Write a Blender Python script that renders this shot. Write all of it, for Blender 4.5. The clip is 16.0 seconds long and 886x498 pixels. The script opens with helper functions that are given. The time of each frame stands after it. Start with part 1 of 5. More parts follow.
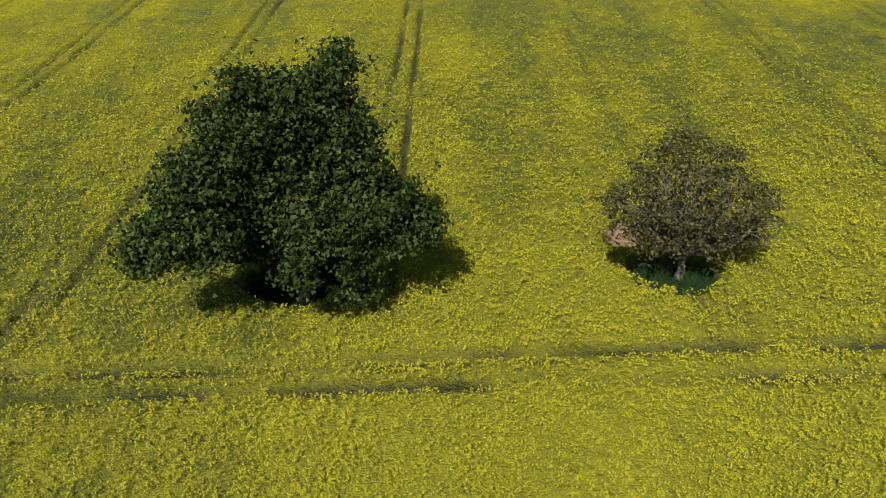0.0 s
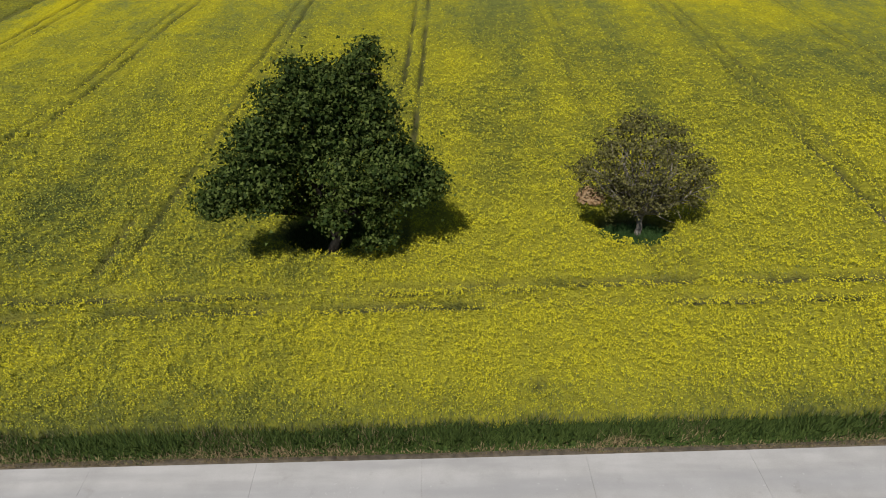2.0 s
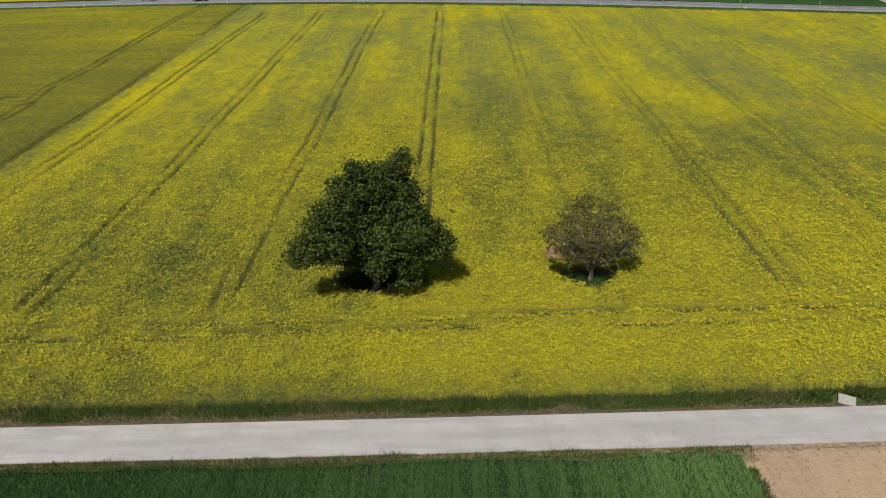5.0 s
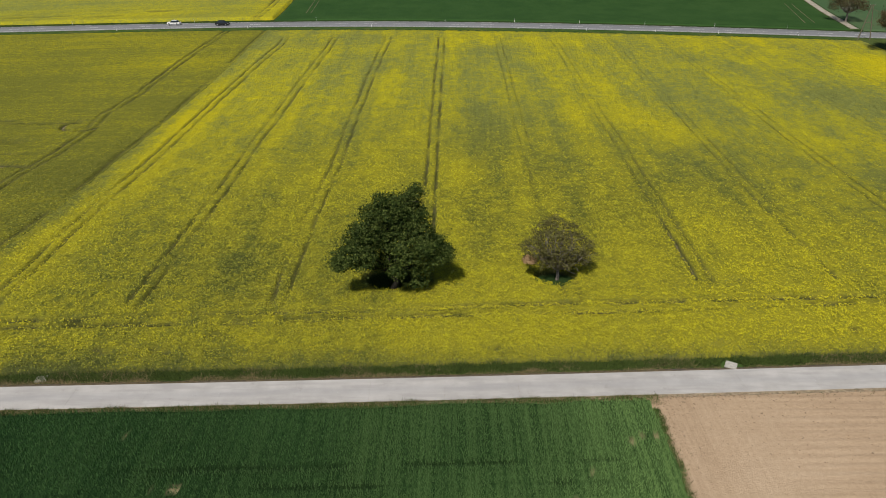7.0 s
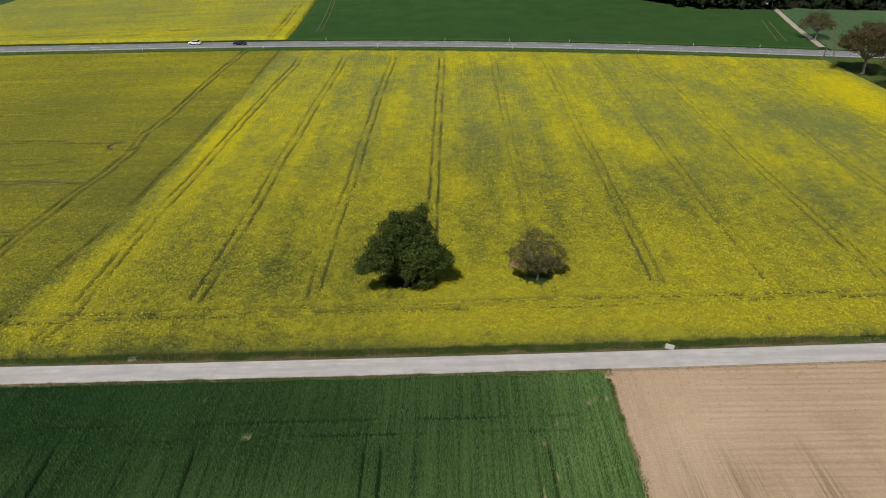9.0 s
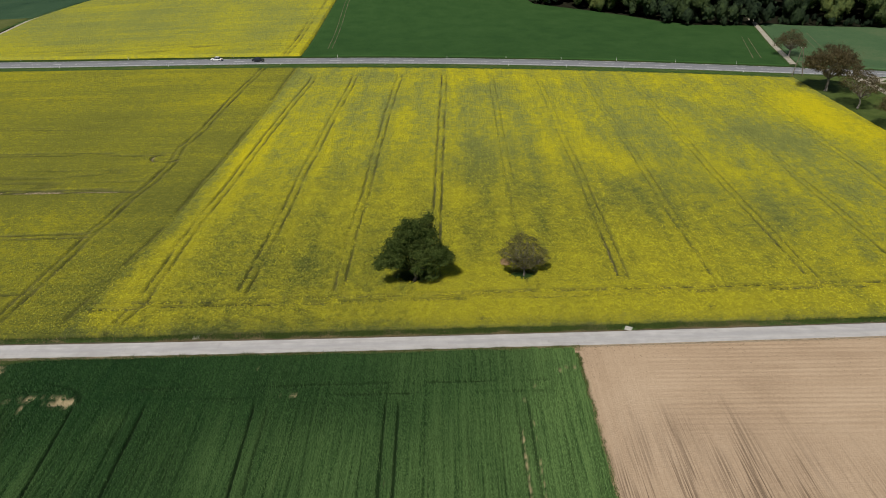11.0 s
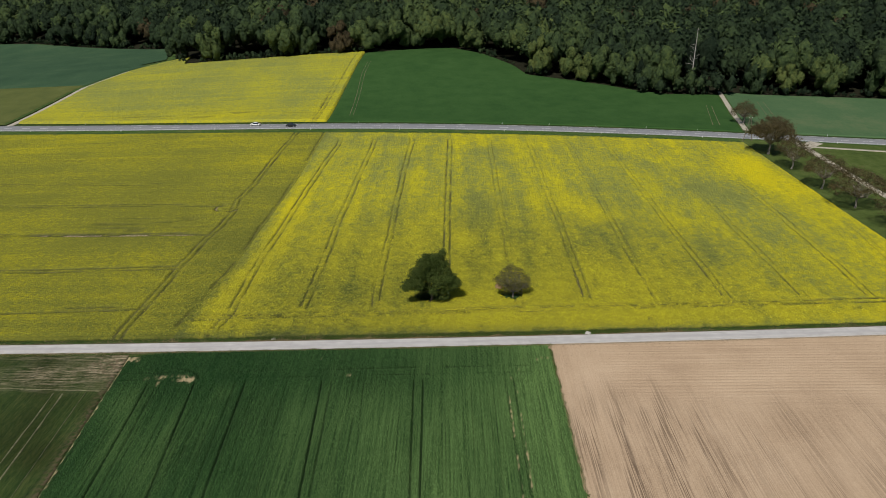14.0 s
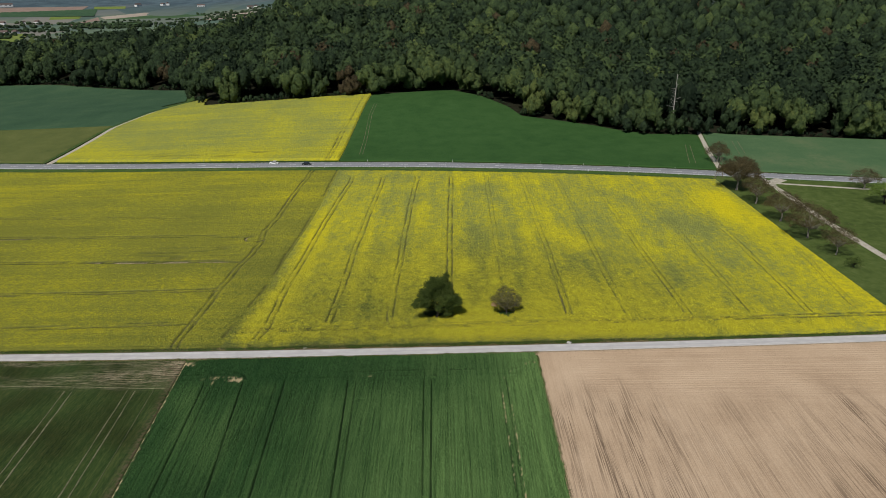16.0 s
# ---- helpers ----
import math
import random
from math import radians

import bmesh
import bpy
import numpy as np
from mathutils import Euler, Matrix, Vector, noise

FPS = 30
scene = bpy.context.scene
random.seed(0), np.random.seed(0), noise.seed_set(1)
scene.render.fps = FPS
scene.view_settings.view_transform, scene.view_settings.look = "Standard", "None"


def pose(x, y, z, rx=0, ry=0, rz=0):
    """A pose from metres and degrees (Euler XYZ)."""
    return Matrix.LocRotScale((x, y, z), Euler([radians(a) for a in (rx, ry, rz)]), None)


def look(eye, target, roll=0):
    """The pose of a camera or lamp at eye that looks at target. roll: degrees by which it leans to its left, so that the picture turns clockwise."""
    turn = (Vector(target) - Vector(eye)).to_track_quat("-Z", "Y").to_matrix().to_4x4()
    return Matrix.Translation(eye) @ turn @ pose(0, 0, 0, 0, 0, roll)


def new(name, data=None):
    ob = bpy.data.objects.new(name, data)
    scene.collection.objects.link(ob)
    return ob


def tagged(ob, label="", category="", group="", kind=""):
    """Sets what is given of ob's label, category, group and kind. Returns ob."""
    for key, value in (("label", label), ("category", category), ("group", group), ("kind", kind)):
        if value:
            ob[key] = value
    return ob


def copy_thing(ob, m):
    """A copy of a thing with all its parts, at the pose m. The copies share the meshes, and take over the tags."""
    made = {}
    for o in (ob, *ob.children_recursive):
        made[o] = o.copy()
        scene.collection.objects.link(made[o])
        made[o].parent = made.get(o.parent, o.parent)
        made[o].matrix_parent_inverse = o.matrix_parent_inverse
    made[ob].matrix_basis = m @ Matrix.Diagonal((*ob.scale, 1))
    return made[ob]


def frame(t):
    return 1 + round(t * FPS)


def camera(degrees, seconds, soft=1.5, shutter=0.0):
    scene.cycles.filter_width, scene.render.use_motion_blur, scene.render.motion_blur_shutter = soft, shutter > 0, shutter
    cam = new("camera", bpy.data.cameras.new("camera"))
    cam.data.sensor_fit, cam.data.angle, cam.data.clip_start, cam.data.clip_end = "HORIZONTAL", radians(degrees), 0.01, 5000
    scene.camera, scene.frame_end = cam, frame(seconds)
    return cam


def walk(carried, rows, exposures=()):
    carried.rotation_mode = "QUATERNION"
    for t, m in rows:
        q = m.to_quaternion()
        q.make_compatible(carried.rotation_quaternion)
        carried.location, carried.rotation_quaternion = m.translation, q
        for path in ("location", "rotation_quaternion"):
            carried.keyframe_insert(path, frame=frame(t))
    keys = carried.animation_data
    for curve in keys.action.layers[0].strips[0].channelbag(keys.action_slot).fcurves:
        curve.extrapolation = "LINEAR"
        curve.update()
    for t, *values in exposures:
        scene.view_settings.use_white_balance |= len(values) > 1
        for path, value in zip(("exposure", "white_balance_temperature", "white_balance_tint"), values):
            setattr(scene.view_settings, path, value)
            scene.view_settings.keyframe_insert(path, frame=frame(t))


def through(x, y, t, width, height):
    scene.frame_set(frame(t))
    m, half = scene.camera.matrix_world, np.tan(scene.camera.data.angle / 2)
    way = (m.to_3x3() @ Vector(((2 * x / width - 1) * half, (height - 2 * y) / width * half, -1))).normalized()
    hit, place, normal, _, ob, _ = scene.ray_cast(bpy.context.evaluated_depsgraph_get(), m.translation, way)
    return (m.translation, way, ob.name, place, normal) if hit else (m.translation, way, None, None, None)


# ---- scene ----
cam = camera(66.0, 16.0, 0.9)
# seconds, eye x y z, yaw to the left, pitch up, roll
ROWS = [
    (0.0, -0.352, -1.52, 21.074, 0.473, -34.443, -0.919),
    (0.5, -0.32, -3.331, 21.134, 0.55, -34.364, -0.917),
    (1.0, -0.367, -5.626, 21.477, 0.563, -34.374, -0.893),
    (1.5, -0.387, -7.975, 21.933, 0.577, -33.749, -0.854),
    (2.0, -0.455, -10.237, 22.406, 0.568, -32.525, -0.832),
    (2.5, -0.503, -12.707, 23.358, 0.591, -31.279, -0.845),
    (3.0, -0.556, -15.4, 24.759, 0.599, -29.933, -0.888),
    (3.5, -0.625, -18.357, 26.149, 0.648, -28.614, -0.925),
    (4.0, -0.695, -21.038, 26.969, 0.628, -27.782, -0.934),
    (4.5, -0.781, -23.232, 28.236, 0.656, -27.765, -0.921),
    (5.0, -0.85, -25.555, 30.421, 0.741, -27.621, -0.952),
    (7.5, -0.813, -46.294, 42.396, 0.809, -27.696, -1.03),
    (8.0, -0.837, -50.316, 44.705, 0.824, -27.693, -1.091),
    (8.5, -0.876, -53.708, 46.977, 0.797, -27.758, -1.146),
    (9.0, -0.808, -57.336, 49.482, 0.803, -27.829, -1.165),
    (11.5, -0.908, -80.452, 61.016, 0.914, -27.746, -1.129),
    (12.0, -1.126, -86.396, 63.313, 0.928, -27.533, -1.111),
    (12.5, -1.362, -92.578, 65.865, 0.95, -26.837, -1.07),
    (13.0, -1.671, -98.889, 68.161, 0.937, -25.68, -1.02),
    (13.5, -1.993, -105.294, 70.458, 0.895, -24.517, -0.972),
    (14.0, -2.472, -111.956, 72.804, 0.827, -23.654, -0.931),
    (14.5, -2.803, -118.479, 74.948, 0.82, -23.474, -0.954),
    (15.0, -3.043, -125.104, 77.349, 0.758, -23.186, -0.939),
    (15.5, -3.298, -131.697, 79.869, 0.691, -22.306, -0.947),
    (16.0, -3.446, -138.3, 82.282, 0.684, -21.053, -0.942),
]
walk(cam, [(t, Matrix.Translation((x, y, z)) @ pose(0, 0, 0, 0, 0, yaw) @ pose(0, 0, 0, 90 + pitch) @ pose(0, 0, 0, 0, 0, roll))
           for t, x, y, z, yaw, pitch, roll in ROWS],
     ((0.0, -0.04, 6150, 8.5), (1.5, -0.02, 6300, 9.3), (3.0, 0.0, 6500, 10), (5.0, 0.0, 6600, 10), (9.0, -0.03, 6580, 10), (12.0, -0.03, 6500, 10), (14.0, 0.0, 6430, 10), (16.0, 0.0, 6320, 10)))

# ---- light ----
SUN_ELEVATION, SUN_FROM = 53.0, (-0.36, -0.933)
world = bpy.data.worlds.new("sky")
scene.world = world
world.use_nodes = True
wn = world.node_tree.nodes
sky = wn.new("ShaderNodeTexSky")
sky.sky_type, sky.sun_disc = "NISHITA", False
sky.sun_elevation = radians(SUN_ELEVATION)
sky.sun_rotation = math.atan2(SUN_FROM[0], SUN_FROM[1])
sky.altitude, sky.air_density, sky.dust_density = 450, 1.0, 0.8
world.node_tree.links.new(sky.outputs[0], wn["Background"].inputs[0])
wn["Background"].inputs[1].default_value = 0.052
sun = new("sun", bpy.data.lights.new("sun", "SUN"))
sun.data.energy, sun.data.angle, sun.data.color = 4.35, radians(0.53), (1.0, 0.95, 0.86)
_flat = math.cos(radians(SUN_ELEVATION)) / math.hypot(*SUN_FROM)
sun.matrix_world = look((SUN_FROM[0] * _flat * 100, SUN_FROM[1] * _flat * 100, 100 * math.sin(radians(SUN_ELEVATION))), (0, 0, 0))

# ---- helpers of this scene ----
rng = np.random.default_rng(7)


def smooth(a, b, v):
    u = np.clip((v - a) / (b - a), 0, 1)
    return u * u * (3 - 2 * u)


def lattice(ix, iy, seed):
    h = (ix.astype(np.int64) * 374761393 + iy.astype(np.int64) * 668265263 + seed * 1442695041) & 0xFFFFFFFF
    h = ((h ^ (h >> 13)) * 1274126177) & 0xFFFFFFFF
    return ((h ^ (h >> 16)) & 0xFFFF) / 65535.0


def vnoise(x, y, seed=0):
    """Value noise, 0 to 1, one cell a unit."""
    x, y = np.broadcast_arrays(np.asarray(x, float), np.asarray(y, float))
    fx, fy = np.floor(x), np.floor(y)
    u, v = x - fx, y - fy
    u, v = u * u * (3 - 2 * u), v * v * (3 - 2 * v)
    ix, iy = fx.astype(np.int64), fy.astype(np.int64)
    a, b = lattice(ix, iy, seed), lattice(ix + 1, iy, seed)
    c, d = lattice(ix, iy + 1, seed), lattice(ix + 1, iy + 1, seed)
    return (a * (1 - u) + b * u) * (1 - v) + (c * (1 - u) + d * u) * v


def fbm(x, y, seed=0, octaves=3):
    total, amp, norm = 0.0, 1.0, 0.0
    for k in range(octaves):
        total = total + amp * vnoise(np.asarray(x) * 2**k, np.asarray(y) * 2**k, seed + 17 * k)
        norm, amp = norm + amp, amp * 0.5
    return total / norm


def terrain(x, y):
    """Height of the bare ground."""
    x, y = np.asarray(x, float), np.asarray(y, float)
    z = 4.0 * np.exp(-(((x + 40) / 130) ** 2)) * smooth(55, 175, y)
    hill = 11.0 * np.exp(-((np.maximum(0, x + 20) / 110) ** 2)) * np.exp(-((np.minimum(0, x + 80) / 220) ** 2))
    z = z + hill * smooth(182, 330, y)
    u = x / np.maximum(y + 138, 60)
    g = smooth(-0.40, -0.06, u)
    z = z + 62 * g * smooth(330, 950, y) - 32 * (1 - g) * smooth(620, 1150, y) * smooth(0.1, -0.1, u)
    z = z + 24 * smooth(400, 640, y) * smooth(980, 700, y) * smooth(-0.06, -0.2, u) * smooth(-0.75, -0.5, u)
    r = np.hypot(x, y)
    return z + 110 * smooth(2900, 4600, r)


def fast_mesh(name, verts, faces, smooth_shade=False, normals=None):
    """A mesh from arrays; faces all with the same number of corners."""
    verts, faces = np.asarray(verts, np.float32), np.asarray(faces, np.int32)
    n, k = faces.shape
    me = bpy.data.meshes.new(name)
    me.vertices.add(len(verts))
    me.vertices.foreach_set("co", verts.ravel())
    me.loops.add(n * k)
    me.loops.foreach_set("vertex_index", faces.ravel())
    me.polygons.add(n)
    me.polygons.foreach_set("loop_start", np.arange(0, n * k, k, dtype=np.int32))
    me.polygons.foreach_set("loop_total", np.full(n, k, np.int32))
    me.polygons.foreach_set("use_smooth", np.full(n, smooth_shade, bool))
    me.update(calc_edges=True)
    if normals is not None:
        me.polygons.foreach_set("use_smooth", np.ones(n, bool))
        nn = np.asarray(normals, np.float32)
        nn = nn / (np.linalg.norm(nn, axis=1)[:, None] + 1e-9)
        me.normals_split_custom_set_from_vertices(nn)
    return me


def paint(me, name, values):
    me.attributes.new(name, "FLOAT", "POINT").data.foreach_set("value", np.asarray(values, np.float32).ravel())


def grid_faces(nx, ny):
    i = np.arange((nx - 1) * (ny - 1))
    a = (i // (nx - 1)) * nx + i % (nx - 1)
    return np.stack([a, a + 1, a + nx + 1, a + nx], 1)


def part(name, bm, material, parent, label=""):
    """Links a bmesh or mesh as one part under a thing."""
    if isinstance(bm, bpy.types.Mesh):
        me = bm
    else:
        me = bpy.data.meshes.new(name)
        bm.to_mesh(me)
        bm.free()
    if material is not None and not me.materials:
        me.materials.append(material)
    ob = new(name, me)
    ob.parent = parent
    if label:
        ob["label"] = label
    return ob


def thing(name, me, material, label, category, kind="", group=""):
    if material is not None and me is not None and not me.materials:
        me.materials.append(material)
    return tagged(new(name, me), label, category, group, kind)


def empty(name, at, label, category, group="", turn=0.0, size=1.0):
    ob = tagged(new(name), label, category, group)
    ob.matrix_basis = pose(*at, 0, 0, turn) @ Matrix.Scale(size, 4)
    return ob


# ---- materials ----
class Nodes:
    """A short hand for node materials."""

    def __init__(self, name, rough=0.8, specular=0.3):
        self.mat = bpy.data.materials.new(name)
        self.mat.use_nodes = True
        self.tree = self.mat.node_tree
        self.bsdf = self.tree.nodes["Principled BSDF"]
        self.bsdf.inputs["Roughness"].default_value = rough
        self.bsdf.inputs["Specular IOR Level"].default_value = specular

    def add(self, kind, **values):
        node = self.tree.nodes.new(kind)
        for key, value in values.items():
            node.inputs[key].default_value = value
        return node

    def link(self, a, b):
        self.tree.links.new(a, b)

    def place(self, sx=1.0, sy=1.0, sz=1.0, turn=0.0):
        geo = self.tree.nodes.new("ShaderNodeNewGeometry")
        m = self.tree.nodes.new("ShaderNodeMapping")
        m.inputs["Scale"].default_value = (sx, sy, sz)
        m.inputs["Rotation"].default_value = (0, 0, radians(turn))
        self.link(geo.outputs["Position"], m.inputs["Vector"])
        return m.outputs[0]

    def noise(self, scale, detail=3.0, rough=0.55, vector=None):
        n = self.add("ShaderNodeTexNoise", Scale=scale, Detail=detail, Roughness=rough)
        self.link(vector if vector is not None else self.place(), n.inputs["Vector"])
        return n.outputs["Fac"]

    def value(self, name):
        a = self.tree.nodes.new("ShaderNodeAttribute")
        a.attribute_name = name
        return a.outputs["Fac"]

    def island(self):
        return self.tree.nodes.new("ShaderNodeNewGeometry").outputs["Random Per Island"]

    def object_random(self):
        return self.tree.nodes.new("ShaderNodeObjectInfo").outputs["Random"]

    def ramp(self, fac, *stops):
        r = self.tree.nodes.new("ShaderNodeValToRGB")
        els = r.color_ramp.elements
        while len(els) < len(stops):
            els.new(0.5)
        for e, (pos, col) in zip(els, stops):
            e.position, e.color = pos, (*col, 1) if len(col) == 3 else col
        self.link(fac, r.inputs[0])
        return r.outputs[0]

    def mix(self, fac, a, b, mode="MIX"):
        m = self.tree.nodes.new("ShaderNodeMix")
        m.data_type, m.blend_type = "RGBA", mode
        for socket, v in ((m.inputs[0], fac), (m.inputs[6], a), (m.inputs[7], b)):
            if hasattr(v, "is_linked"):
                self.link(v, socket)
            else:
                socket.default_value = v if not isinstance(v, tuple) else (*v, 1)
        return m.outputs[2]

    def math(self, op, a, b=0.0):
        m = self.tree.nodes.new("ShaderNodeMath")
        m.operation = op
        for socket, v in ((m.inputs[0], a), (m.inputs[1], b)):
            if hasattr(v, "is_linked"):
                self.link(v, socket)
            else:
                socket.default_value = v
        return m.outputs[0]

    def color(self, c):
        if hasattr(c, "is_linked"):
            self.link(c, self.bsdf.inputs["Base Color"])
        else:
            self.bsdf.inputs["Base Color"].default_value = (*c, 1)
        return self

    def bump(self, height, strength=0.4, distance=0.1):
        b = self.add("ShaderNodeBump", Strength=strength, Distance=distance)
        self.link(height, b.inputs["Height"])
        self.link(b.outputs[0], self.bsdf.inputs["Normal"])
        return self

    def glow_through(self, color, weight):
        """Light that passes through leaves and petals."""
        t = self.tree.nodes.new("ShaderNodeBsdfTranslucent")
        if hasattr(color, "is_linked"):
            self.link(color, t.inputs[0])
        else:
            t.inputs[0].default_value = (*color, 1)
        m = self.add("ShaderNodeMixShader", Fac=weight)
        out = self.tree.nodes["Material Output"]
        self.link(self.bsdf.outputs[0], m.inputs[1])
        self.link(t.outputs[0], m.inputs[2])
        self.link(m.outputs[0], out.inputs[0])
        return self


def plain(name, color, rough=0.7, metallic=0.0, wear=0.12, scale=6.0, specular=0.4):
    n = Nodes(name, rough, specular)
    n.bsdf.inputs["Metallic"].default_value = metallic
    dark = tuple(c * (1 - wear * 2) for c in color)
    n.color(n.ramp(n.noise(scale, 4), (0.35, dark), (0.65, color)))
    return n.mat


def crop_sheet_material(name, green, mid, across=False):
    n = Nodes(name, 0.9, 0.05)
    bloom = n.value("bloom")
    speck = n.noise(3.4, 2, 0.6)
    grain = n.noise(1.7, 3, 0.75, n.place(1.0, 0.7))
    streak = n.noise(1.0, 3, 0.65, n.place(0.04, 1.1) if across else n.place(0.7, 0.05))
    mottle = n.noise(0.7, 3, 0.7)
    f = n.math("ADD", bloom, n.math("MULTIPLY", n.math("SUBTRACT", speck, 0.5), 0.8))
    f = n.math("ADD", f, n.math("MULTIPLY", n.math("SUBTRACT", grain, 0.5), 0.72))
    f = n.math("ADD", f, n.math("MULTIPLY", n.math("SUBTRACT", streak, 0.5), 0.30))
    f = n.math("ADD", f, n.math("MULTIPLY", n.math("SUBTRACT", mottle, 0.5), 0.55))
    c = n.ramp(f, (0.0, tuple(0.8 * q for q in green)), (0.3, green), (0.6, mid), (0.95, (0.52, 0.445, 0.012)))
    c = n.mix(n.math("MULTIPLY", n.value("stems"), 0.9), c, n.ramp(f, (0.1, (0.068, 0.082, 0.021)), (0.8, (0.31, 0.295, 0.030))))
    gap = n.value("gap")
    # Gap colour is dark soil-green with furrow shade painted in.
    c = n.mix(n.ramp(gap, (0.0, (0, 0, 0)), (0.8, (1, 1, 1))), c, n.ramp(n.noise(0.3, 2), (0.4, (0.06, 0.066, 0.022)), (0.60, (0.105, 0.102, 0.04))))
    c = n.mix(n.ramp(gap, (0.82, (0, 0, 0)), (0.98, (1, 1, 1))), c, n.ramp(n.noise(2.0, 3), (0.4, (0.19, 0.16, 0.085)), (0.60, (0.36, 0.29, 0.19))))
    n.color(c).bump(n.noise(2.4, 4, 0.75), 1.0, 0.42)
    return n.mat


def crop_tuft_material():
    n = Nodes("rape_flower", 0.8, 0.1)
    f = n.math("ADD", n.value("bloom"), n.math("MULTIPLY", n.math("SUBTRACT", n.island(), 0.5), 0.28))
    c = n.ramp(f, (0.02, (0.15, 0.18, 0.042)), (0.16, (0.23, 0.255, 0.055)), (0.35, (0.37, 0.37, 0.04)), (0.6, (0.485, 0.455, 0.034)), (0.95, (0.61, 0.555, 0.026)))
    n.color(c).glow_through(c, 0.2)
    return n.mat


def wheat_sheet_material():
    n = Nodes("young_wheat_canopy", 0.85, 0.06)
    long = n.noise(1.0, 3, 0.6, n.place(3.4, 0.07))
    patch = n.noise(0.07, 3)
    fine = n.noise(6.0, 4, 0.75, n.place(1.0, 0.45, 1.0))
    f = n.math("ADD", n.math("MULTIPLY", long, 0.2), n.math("MULTIPLY", patch, 0.25))
    c = n.ramp(n.math("ADD", f, n.math("MULTIPLY", fine, 0.5)),
               (0.36, (0.005, 0.017, 0.0055)), (0.48, (0.012, 0.038, 0.011)), (0.62, (0.030, 0.075, 0.021)))
    c = n.mix(n.value("bloom"), c, n.ramp(n.math("ADD", n.math("MULTIPLY", fine, 0.5), n.math("MULTIPLY", long, 0.5)), (0.38, (0.022, 0.054, 0.014)), (0.62, (0.112, 0.188, 0.060))))
    # Wheel-track gaps go nearly black, with shade put into the colour.
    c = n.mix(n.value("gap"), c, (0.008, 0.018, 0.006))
    c = n.mix(n.value("bare"), c, (0.36, 0.29, 0.17))
    n.color(c).bump(n.noise(1.0, 4, 0.7, n.place(9, 2.5, 5)), 0.8, 0.2)
    return n.mat


def blade_material(name, low, high, through=0.12, toned=False):
    n = Nodes(name, 0.7, 0.1)
    c = n.ramp(n.island(), (0.0, low), (1.0, high))
    if toned:
        c = n.mix(n.value("bloom"), c, (0.112, 0.188, 0.060))
    n.color(c).glow_through(c, through)
    return n.mat


def soil_material():
    n = Nodes("harrowed_soil", 0.95, 0.05)
    fine = n.noise(2.6, 7, 0.75)
    broad = n.noise(0.06, 4)
    lines = n.noise(1.0, 3, 0.6, n.place(3.2, 0.05, 1, 3))
    across = n.noise(1.0, 3, 0.6, n.place(0.03, 2.2))
    rows = n.mix(n.value("headland"), lines, across)
    f = n.math("ADD", n.math("MULTIPLY", fine, 0.35), n.math("MULTIPLY", broad, 0.35))
    f = n.math("ADD", f, n.math("MULTIPLY", rows, 0.30))
    base = n.ramp(f, (0.36, (0.30, 0.212, 0.138)), (0.5, (0.41, 0.30, 0.20)), (0.64, (0.48, 0.362, 0.25)))
    wide = n.noise(1.0, 3, 0.6, n.place(0.34, 0.045, 1, 3))
    fine_lines = n.noise(1.0, 3, 0.6, n.place(4.6, 0.06, 1, 3))
    mark = n.math("MULTIPLY", n.ramp(wide, (0.40, (0.12, 0.12, 0.12)), (0.62, (1, 1, 1))), n.ramp(fine_lines, (0.43, (0, 0, 0)), (0.58, (1, 1, 1))))
    base = n.mix(n.math("MULTIPLY", mark, n.value("track")), base, (0.15, 0.106, 0.072))
    n.color(base).bump(n.noise(5.0, 5, 0.7), 0.7, 0.12)
    return n.mat


def thin_crop_material():
    n = Nodes("thin_young_crop_on_soil", 0.9, 0.1)
    along = n.noise(1.0, 6, 0.8, n.place(4.0, 0.7, 1, 5))
    rows = n.noise(1.0, 3, 0.6, n.place(1.6, 0.03, 1, 5))
    f = n.math("ADD", n.math("MULTIPLY", along, 0.7), n.math("MULTIPLY", rows, 0.3))
    c = n.ramp(f, (0.36, (0.011, 0.024, 0.007)), (0.48, (0.026, 0.047, 0.011)), (0.58, (0.048, 0.066, 0.018)), (0.7, (0.09, 0.085, 0.038)))
    patch = n.ramp(n.noise(0.045, 2), (0.42, (1, 1, 1)), (0.6, (0.68, 0.60, 0.58)))
    c = n.mix(1.0, c, patch, "MULTIPLY")
    c = n.mix(n.math("MULTIPLY", n.value("gap"), n.ramp(n.noise(1.5, 4, 0.7), (0.42, (0, 0, 0)), (0.6, (1, 1, 1)))), c, (0.10, 0.072, 0.046))
    straw = n.ramp(n.noise(1.0, 6, 0.8, n.place(0.24, 1.9)), (0.45, (0, 0, 0)), (0.57, (1, 1, 1)))
    c = n.mix(n.math("MULTIPLY", straw, n.value("bare")), c, n.ramp(n.noise(2.5, 3), (0.4, (0.20, 0.155, 0.10)), (0.6, (0.40, 0.33, 0.23))))
    n.color(c).bump(n.noise(4.0, 4, 0.7), 0.7, 0.15)
    return n.mat


def meadow_material(name, low, mid, high, scale=0.5):
    n = Nodes(name, 0.9, 0.05)
    f = n.math("ADD", n.math("MULTIPLY", n.noise(scale, 5, 0.65), 0.65), n.math("MULTIPLY", n.noise(scale * 0.09, 3), 0.35))
    f = n.math("ADD", f, n.math("MULTIPLY", n.math("SUBTRACT", n.noise(0.9, 4, 0.7, n.place(1.0, 0.35)), 0.5), 0.3))
    n.color(n.ramp(f, (0.3, low), (0.5, mid), (0.72, high))).bump(n.noise(2.5, 4, 0.7), 0.7, 0.2)
    return n.mat


